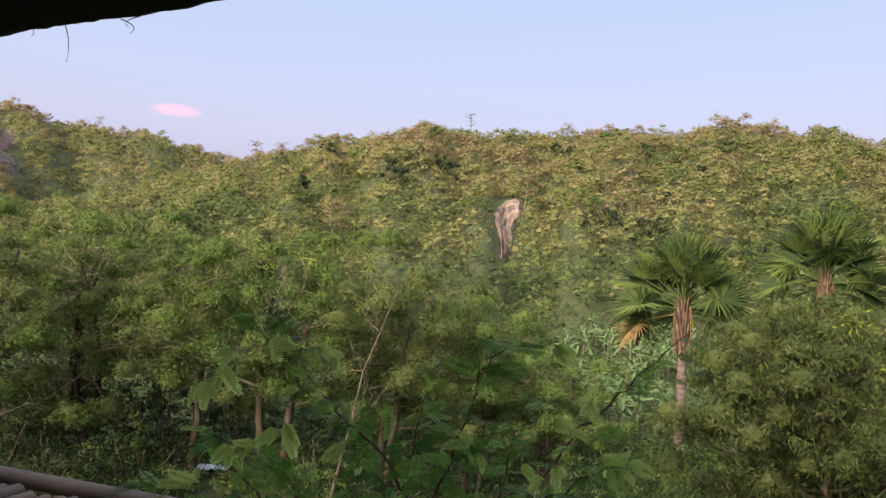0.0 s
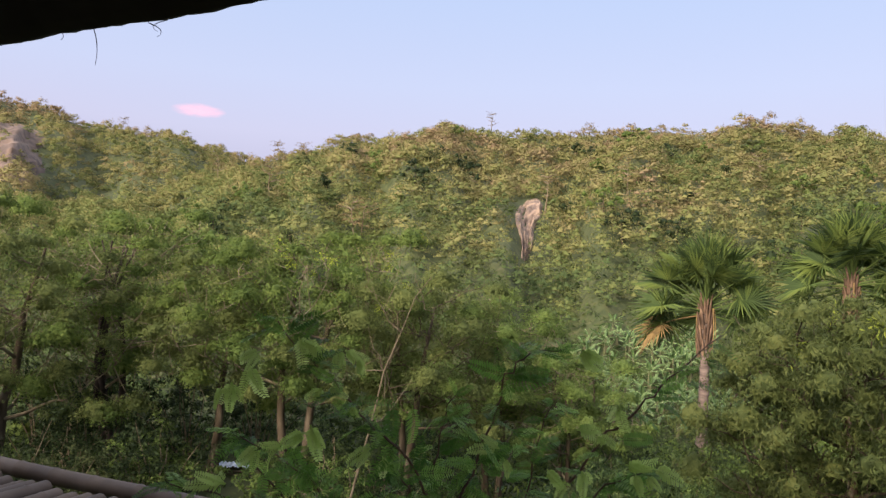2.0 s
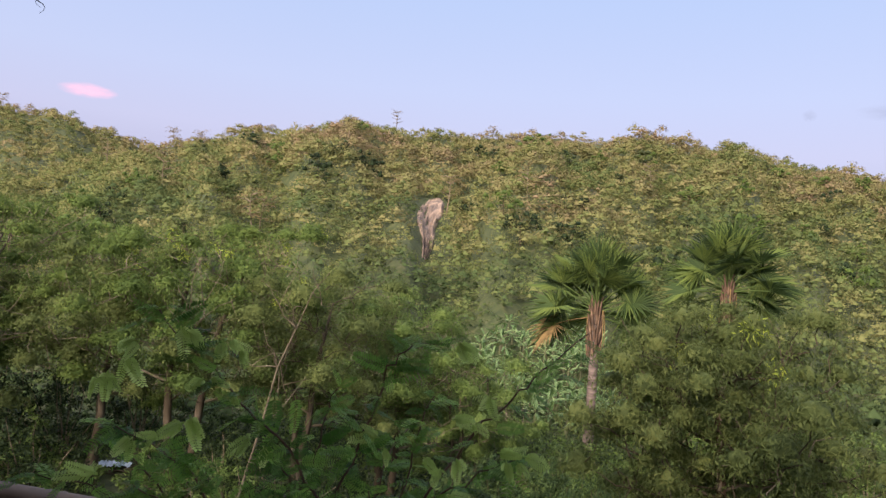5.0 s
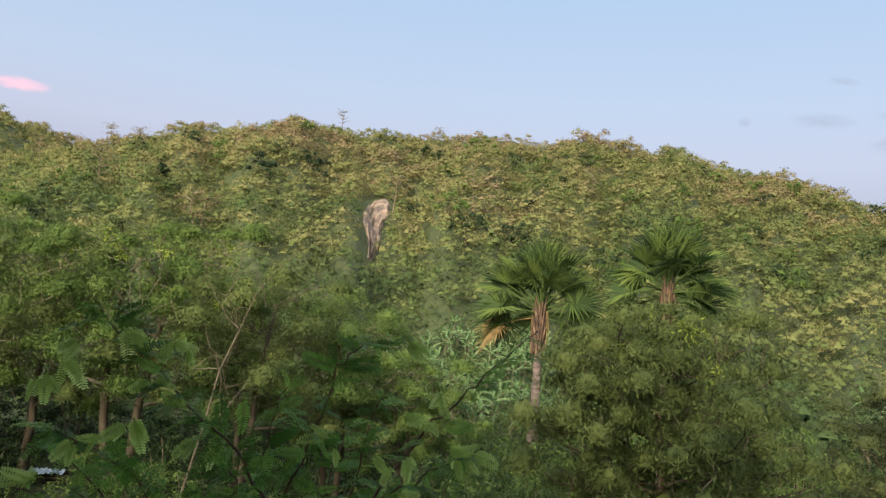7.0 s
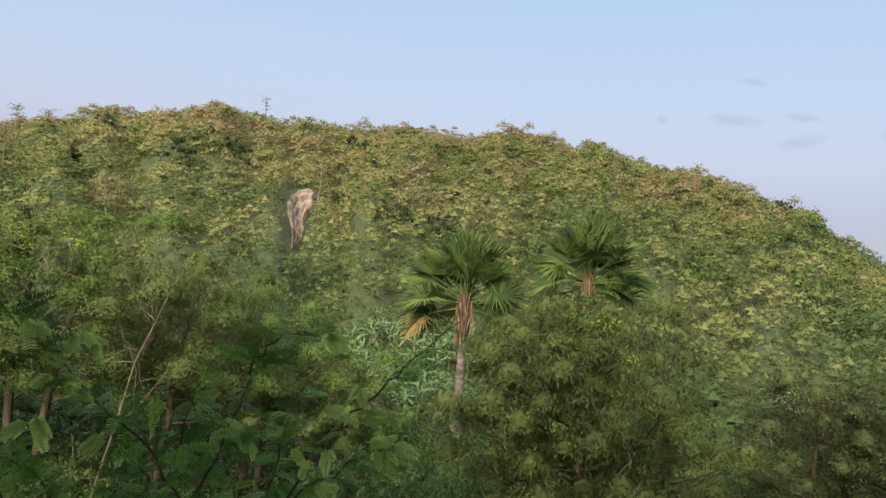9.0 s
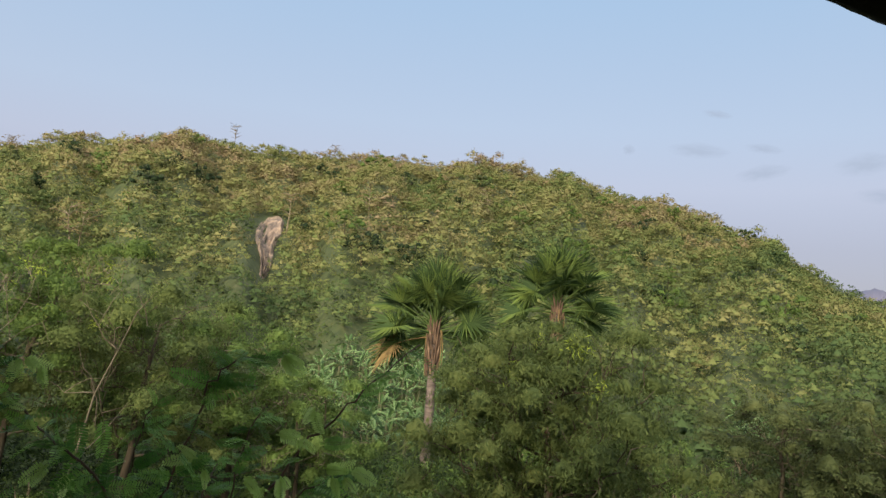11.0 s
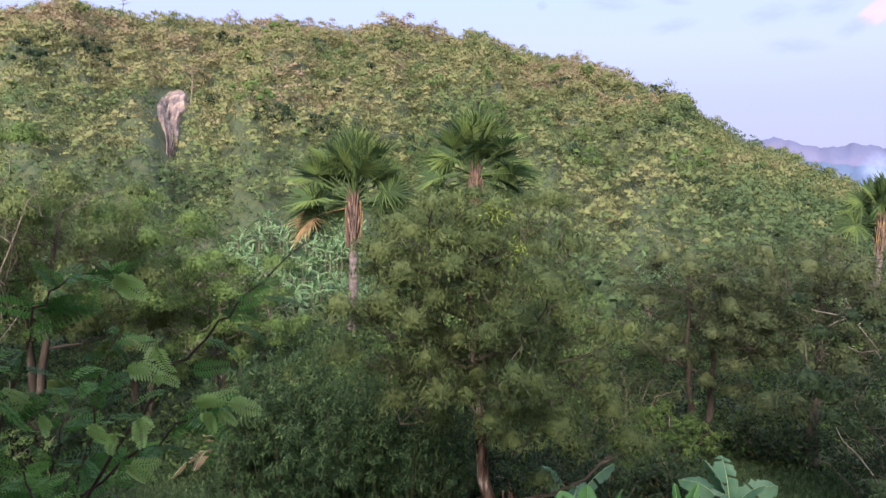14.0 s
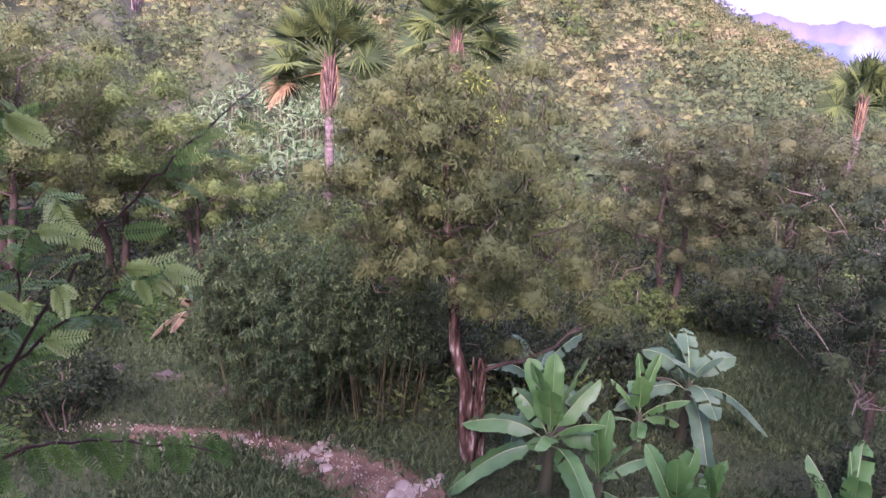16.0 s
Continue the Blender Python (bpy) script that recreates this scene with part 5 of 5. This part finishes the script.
        seg = fp[4:]
        for i in range(len(seg)):
            for rep in range(3):
                if r.random() < (0.04 if k == 1 else 0.0 if k == 8 else 0.75):
                    tan = unit(seg[min(i + 1, len(seg) - 1)] - seg[i - 1])
                    a = r.uniform(0, 6.28)
                    way = tan * 0.5 + np.array([math.cos(a), math.sin(a) * 0.8, r.uniform(-0.45, 0.35)])
                    leaf(seg[i], way, r.uniform(0.4, 0.85))
    # fronds along the outer twig, all combed one way
    for (x, y, z), (wx, wy, wz), s in (((0.37, 1.42, -0.20), (1, 0.1, 0.12), 0.85), ((0.355, 1.42, -0.215), (1, 0.2, 0.0), 0.7), ((0.32, 1.42, -0.25), (1, 0.1, -0.22), 0.75), ((0.40, 1.43, -0.175), (1, 0.1, 0.35), 0.6),
                                       ((0.13, 1.46, -0.16), (-1, 0.1, 0.35), 0.7), ((0.09, 1.46, -0.2), (1, -0.1, 0.12), 0.9), ((0.09, 1.46, -0.2), (-0.9, 0.1, 0.2), 0.9), ((-0.36, 1.42, -0.12), (-1, 0, -0.25), 0.9), ((-0.30, 1.43, -0.17), (0.9, 0, 0.35), 0.9)):
        leaf(at(x, y, z), (wx, wy, wz), s)
    # pinnae that hang from the level twig
    for i in range(11):
        x = 0.1 + 0.031 * i + r.normal(0, 0.006)
        for way in ((0.25, -0.5, -1.0), (0.5, 0.6, -0.7)):
            leaf(at(x, 1.4, -0.598 - 0.19 * max(x - 0.22, 0) ** 1.2), (way[0] + r.normal(0, 0.15), way[1], way[2]), r.uniform(0.6, 0.95))
    # dark fronds on the twigs: place and way
    for (x, y, z), way, s in (((-0.30, 1.46, -0.11), (-1, 0, -0.12), 0.9), ((-0.14, 1.48, -0.27), (0.1, 0, -1), 0.9), ((-0.10, 1.49, -0.27), (0.25, 0, -1), 0.85), ((-0.34, 1.46, -0.36), (0.6, 0.1, -1), 1.1), ((-0.30, 1.46, -0.38), (0.3, 0, -1), 0.9),
                              ((0.47, 1.46, -0.155), (1, -0.1, 0.15), 0.6), ((0.42, 1.42, -0.19), (1, -0.1, 0.1), 0.65), ((0.37, 1.41, -0.23), (1, -0.1, -0.12), 0.65), ((0.30, 1.41, -0.30), (1, -0.1, 0.05), 0.7), ((0.27, 1.41, -0.33), (-1, 0.1, 0.1), 0.6), ((0.24, 1.41, -0.37), (-1, 0, 0.3), 0.6)):
        leaf(at(x, y, z), way, s)
    # broad fronds that hang over the front of the bush
    for _ in range(28):
        x = r.uniform(-0.46, 0.14)
        top = -0.28 - 0.25 * abs(x + 0.02) if x > -0.2 else -0.3
        a = r.uniform(0, 6.28)
        leaf(at(x, r.uniform(1.34, 1.5), top - r.uniform(0.0, 0.26)), (math.cos(a), 0.3 * math.sin(a), r.uniform(-1.1, -0.1)), r.uniform(0.45, 0.85))
    # pale young leaves: place, way they point, size
    young = [((-0.33, 1.46, -0.14), (0.3, 0, -1), 1.0), ((-0.31, 1.46, -0.14), (0.6, 0.2, -1), 0.8), ((-0.42, 1.44, -0.20), (0.3, 0, -1), 1.0), ((-0.45, 1.43, -0.23), (-0.1, 0, -1), 0.9), ((-0.47, 1.43, -0.24), (-0.5, 0, -1), 0.7), ((-0.40, 1.44, -0.17), (-1, 0, -0.3), 0.9),
             ((-0.25, 1.48, -0.165), (-0.1, 0, -1), 0.7), ((-0.24, 1.48, -0.165), (1, 0, -0.4), 0.7), ((-0.21, 1.48, -0.18), (0.5, 0, -1), 0.6), ((-0.28, 1.47, -0.24), (-0.8, 0, -0.7), 0.8), ((-0.27, 1.48, -0.245), (1, 0, -0.2), 0.6), ((-0.22, 1.48, -0.275), (0.2, 0.2, -1), 0.6),
             ((-0.30, 1.47, -0.315), (0.2, 0, -1), 1.1), ((-0.31, 1.47, -0.33), (-0.9, 0, -0.5), 1.0), ((-0.35, 1.45, -0.35), (-1, 0, -0.5), 0.9), ((-0.40, 1.45, -0.36), (-0.8, 0.1, -0.7), 0.9), ((-0.18, 1.49, -0.36), (-1, 0, -0.45), 0.9), ((-0.155, 1.49, -0.375), (0.2, 0, -1), 0.7), ((-0.45, 1.42, -0.425), (-1, 0, 0.05), 1.2),
             ((0.08, 1.5, -0.35), (-1, 0, 0.1), 0.9), ((0.09, 1.5, -0.37), (0.4, 0, -1), 0.6), ((0.245, 1.17, -0.195), (0.1, 0, -1), 0.75), ((0.21, 1.36, -0.275), (1, 0, -0.2), 0.9), ((0.25, 1.36, -0.285), (1, 0, -0.3), 0.7), ((0.2, 1.27, -0.12), (0.8, 0, -0.7), 0.8), ((0.2, 1.27, -0.12), (0.3, 0, -1), 0.7),
             ((0.31, 1.40, -0.345), (1, -0.1, -0.15), 1.0), ((0.36, 1.38, -0.345), (1, -0.1, -0.3), 0.9), ((0.33, 1.40, -0.36), (0.4, 0, -1), 0.7), ((0.35, 1.39, -0.36), (1, 0, -0.8), 0.6), ((0.16, 1.36, -0.35), (0.6, 0, -0.8), 0.7), ((0.21, 1.36, -0.42), (1, 0, -0.15), 0.8), ((0.23, 1.40, -0.36), (0.2, 0, -1), 0.8), ((0.2, 1.40, -0.38), (-0.5, 0, -1), 0.7)]
    for q, way, s in young:
        q = (q[0] * 0.96, q[1] * 0.96, q[2] * 0.96)
        s = 1.08 * s
        leaf(at(*q), way, s, True)
        for _ in range(2):
            leaf(at(*q), (way[0] + r.normal(0, 0.5), way[1] + r.normal(0, 0.4), way[2] + r.normal(0, 0.3)), s * 0.7, True)


feathery_shrub()


# ---- clearing: path, stones, sheet, dry sapling, grass ----
def on_ground(x, y, dz=0.0):
    return Vector((x, y, ground_z(x, y) + dz))


def path_strip():
    line = [(0.9, 14.8), (1.2, 14.7), (1.6, 14.5), (2.9, 13.9), (4.1, 12.7), (4.8, 11.8), (5.1, 10.9), (5.3, 9.5), (5.6, 7.5), (6.0, 5.0)]
    wide = [0.3, 0.35, 0.4, 0.45, 0.6, 0.8, 0.85, 0.9, 0.9, 0.9]
    t = np.linspace(0, 9, 60)
    x, y, w = np.interp(t, range(10), [p[0] for p in line]), np.interp(t, range(10), [p[1] for p in line]), np.interp(t, range(10), wide)
    dx, dy = np.gradient(x), np.gradient(y)
    n = np.hypot(dx, dy)
    V, F = [], []
    k = 9
    r = np.random.default_rng(161)
    for i in range(60):
        for j in range(k):
            s = (j / (k - 1) * 2 - 1) * w[i] * (1 + 0.18 * math.sin(i * 1.7 + j))
            px, py = x[i] - dy[i] / n[i] * s, y[i] + dx[i] / n[i] * s
            V.append(tuple(on_ground(px, py, (0.035 if 0 < j < k - 1 else -0.03) + r.normal(0, 0.008))))
    for i in range(59):
        for j in range(k - 1):
            F.append((i * k + j, (i + 1) * k + j, (i + 1) * k + j + 1, i * k + j + 1))
    tagged(new("footpath", mesh_of("footpath", V, F, M_PATH, smooth=True)), label="trodden reddish earth footpath through the clearing", category="path", kind="structure")


path_strip()


def stone_mesh(r, size, flat=0.6):
    bm = bmesh.new()
    bmesh.ops.create_icosphere(bm, subdivisions=2, radius=size)
    ph = r.uniform(0, 9, 3)
    for v in bm.verts:
        c = v.co / size
        v.co *= 1 + 0.18 * math.sin(c.x * 3 + ph[0]) + 0.14 * math.sin(c.y * 4 + ph[1]) + 0.1 * math.sin(c.z * 5 + ph[2]) + r.normal(0, 0.09)
        v.co.z *= flat
    me = bpy.data.meshes.new("stone")
    bm.to_mesh(me)
    bm.free()
    return me


def stones():
    r = np.random.default_rng(171)
    kinds = []
    for i in range(6):
        me = stone_mesh(r, 0.1)
        me.materials.append(M_STONE)
        kinds.append(me)
    boulder = stone_mesh(r, 0.1, 0.45)
    boulder.materials.append(M_BOULDER)
    spots = [(r.uniform(3.3, 4.75), 12.9 + r.normal(0, 0.16), r.uniform(0.5, 1.3)) for _ in range(34)]
    spots += [(r.normal(2.3, 0.7), 13.95 + r.normal(0, 0.2), r.uniform(0.4, 1.2)) for _ in range(22)]
    spots += [(5.5 + r.normal(0, 0.28), 10.9 + r.normal(0, 0.15), r.uniform(0.8, 2.0)) for _ in range(9)]
    spots += [(r.normal(4.6, 0.5), r.uniform(10.2, 12.6), r.uniform(0.3, 0.8)) for _ in range(22)]
    spots += [(1.78, 17.2, 3.4), (3.1, 15.9, 3.2), (3.3, 16.1, 2.2), (2.0, 17.0, 2.0), (0.9, 18.2, 2.6), (1.1, 21.5, 3.6)]
    for i, (x, y, s) in enumerate(spots):
        ob = new("stone" if s < 2 else "boulder", kinds[i % 6] if s < 2 else boulder)
        ob.matrix_basis = Matrix.Translation(on_ground(x, y, 0.0175 * s if s < 2 else -0.012 * s)) @ Matrix.Rotation(r.uniform(0, 6.28), 4, "Z") @ Matrix.Diagonal((s, s * r.uniform(0.7, 1.0), s, 1))
        tagged(ob, label="rough pale stone lying beside the footpath" if s < 2 else "grey boulder half sunk in the grass", category="stone", group="stones by the path")


stones()


def gravel():
    """Small chips and clods strewn over the path."""
    r = np.random.default_rng(175)
    n = 900
    y = r.uniform(9.5, 16.2, n)
    x = np.interp(-y, [-16.6, -14.8, -13.9, -12.7, -11.8, -10.9, -9.5], [-2.5, 1.0, 2.9, 4.1, 4.8, 5.1, 5.3]) + r.normal(0, 0.38, n)
    V, F = [], []
    for i in range(n):
        s = r.uniform(0.012, 0.045)
        o = np.array(on_ground(x[i], y[i], 0.04))
        q = unit(r.normal(size=(3, 3)))
        c = [o + a * s * r.uniform(0.7, 1.2) for a in (q[0], q[1], -q[0], -q[1], np.array([0, 0, 0.9]), np.array([0, 0, -0.7]))]
        b = len(V)
        V += c
        F += [(b, b + 1, b + 4), (b + 1, b + 2, b + 4), (b + 2, b + 3, b + 4), (b + 3, b, b + 4), (b + 1, b, b + 5), (b + 2, b + 1, b + 5), (b + 3, b + 2, b + 5), (b, b + 3, b + 5)]
    tagged(new("gravel", mesh_of("gravel", V, F, M_STONE)), label="pale chips and clods strewn along the footpath", category="gravel", kind="stuff")


gravel()


def corrugated_sheet():
    """A crumpled pale sheet of corrugated metal lying among the trees."""
    p = polar(-17.0, 28.5)
    ob = thing("corrugated_sheet", (p.x, p.y, ground_z(p.x, p.y)), "pale blue-white corrugated sheet on a low brown stack", "metal sheet")
    n, V, F = 40, [], []
    for i in range(n):
        x = (i / (n - 1) - 0.5) * 1.4
        for j in range(5):
            y = (j / 4 - 0.5) * (0.5 + 0.12 * math.sin(i * 0.7))
            V.append((x, y, 0.26 + 0.025 * math.sin(i * 1.6) + 0.08 * y + 0.02 * math.sin(j * 2 + x * 3)))
    for i in range(n - 1):
        for j in range(4):
            F.append((i * 5 + j, (i + 1) * 5 + j, (i + 1) * 5 + j + 1, i * 5 + j + 1))
    child("sheet", mesh_of("sheet", V, F, material("pale_metal_sheet", [(0.3, (0.35, 0.43, 0.52)), (0.7, (0.75, 0.8, 0.86))], scale=3, rough=0.35, bump=0.1, metal=0.4)), ob)
    r = np.random.default_rng(5)
    for k in range(12):
        a = np.array([r.uniform(-1.1, -0.9), r.uniform(-0.45, 0.45), 0.03 + 0.05 * (k // 4)])
        child("branch", Tubes(6).add(curve_points(a, a + np.array([2.1, r.normal(0, 0.2), 0]), (0, 0, 0.02), 5, 0.02, r), np.linspace(0.03, 0.02, 5)).mesh("branch", M_BARK), ob)


corrugated_sheet()


def dry_sapling():
    """A leaning, nearly leafless sapling in the middle of the thicket."""
    r = np.random.default_rng(181)
    p = on_ground(-1.75, 12.4)
    ob = thing("dry_sapling", p, "leaning dry sapling with forked bare branches", "sapling")
    tb = Tubes(6)
    line = [(-8.6, -20.0), (-7.6, -16.0), (-6.6, -12.0), (-5.8, -8.0), (-4.6, -5.0), (-3.6, -2.2), (-2.4, -0.6)]
    q = np.array([tuple(polar(a, 12.6, EYE_Z + 12.6 * math.tan(radians(e))) - p) for a, e in line])
    q = np.concatenate([[(0, 0, -0.1)], q])
    tb.add(q, [0.032, 0.026, 0.023, 0.02, 0.016, 0.012, 0.008, 0.004])
    for i, (a, e) in ((4, (-7.2, -4.5)), (4, (-8.8, -7.2)), (5, (-5.2, -2.0)), (3, (-3.6, -9.0)), (6, (-2.2, -3.0)), (5, (-7.0, -1.6))):
        end = np.array(tuple(polar(a, 12.6 + r.normal(0, 0.4), EYE_Z + 12.6 * math.tan(radians(e))) - p))
        c = curve_points(q[i], end, (0, 0, -0.1), 6, 0.03, r)
        tb.add(c, np.linspace(0.012, 0.003, 6), 5)
        tb.add(curve_points(c[3], c[3] + r.normal(0, 0.35, 3), (0, 0, 0.05), 4, 0.02, r), np.linspace(0.008, 0.003, 4), 4)
    child("trunk", tb.mesh("trunk", M_TWIG), ob)


dry_sapling()


def grass():
    """Blades and low weeds over the clearing."""
    r = np.random.default_rng(191)
    n = 250000
    az, d = r.uniform(-9, 64, n), np.sqrt(r.uniform(8.8 ** 2, 24.0 ** 2, n))
    x, y = d * np.sin(np.radians(az)), d * np.cos(np.radians(az))
    px = np.interp(-y, [-16.6, -14.8, -13.9, -12.7, -11.8, -10.9, -9.5, -7.5], [-2.5, 1.0, 2.9, 4.1, 4.8, 5.1, 5.3, 5.6])
    pw = np.interp(-y, [-16.6, -13.9, -12.7, -11.8, -7.5], [0.3, 0.4, 0.55, 0.75, 0.85])
    keep = (np.abs(x - px) > pw * r.uniform(0.3, 1.25, n)) | (y > 16.5)
    keep &= np.sin(x * 0.9 + 1.1 * np.sin(y * 0.7)) + r.normal(0, 0.8, n) > -1.1
    x, y, az, d = x[keep], y[keep], az[keep], d[keep]
    k = len(x)
    c = np.stack([x, y, hill_height(az, d) - 0.02], -1)
    tall = 0.09 + 0.09 * (np.sin(x * 0.5) * np.sin(y * 0.6 + 1) > 0.1) + 0.1 * r.random(k)
    c[:, 2] += 0.06 * r.random(k) ** 2
    along = r.normal(0, 0.7, (k, 3)) + np.array([0, 0, 0.7])
    v, f = leaf_quads(c, along, tall, tall * r.uniform(0.07, 0.2, k), r, single=True)
    tagged(new("grass", mesh_of("grass", v, f, M_GRASS)), label="ragged green grass and weeds over the clearing", category="grass", kind="stuff")


grass()
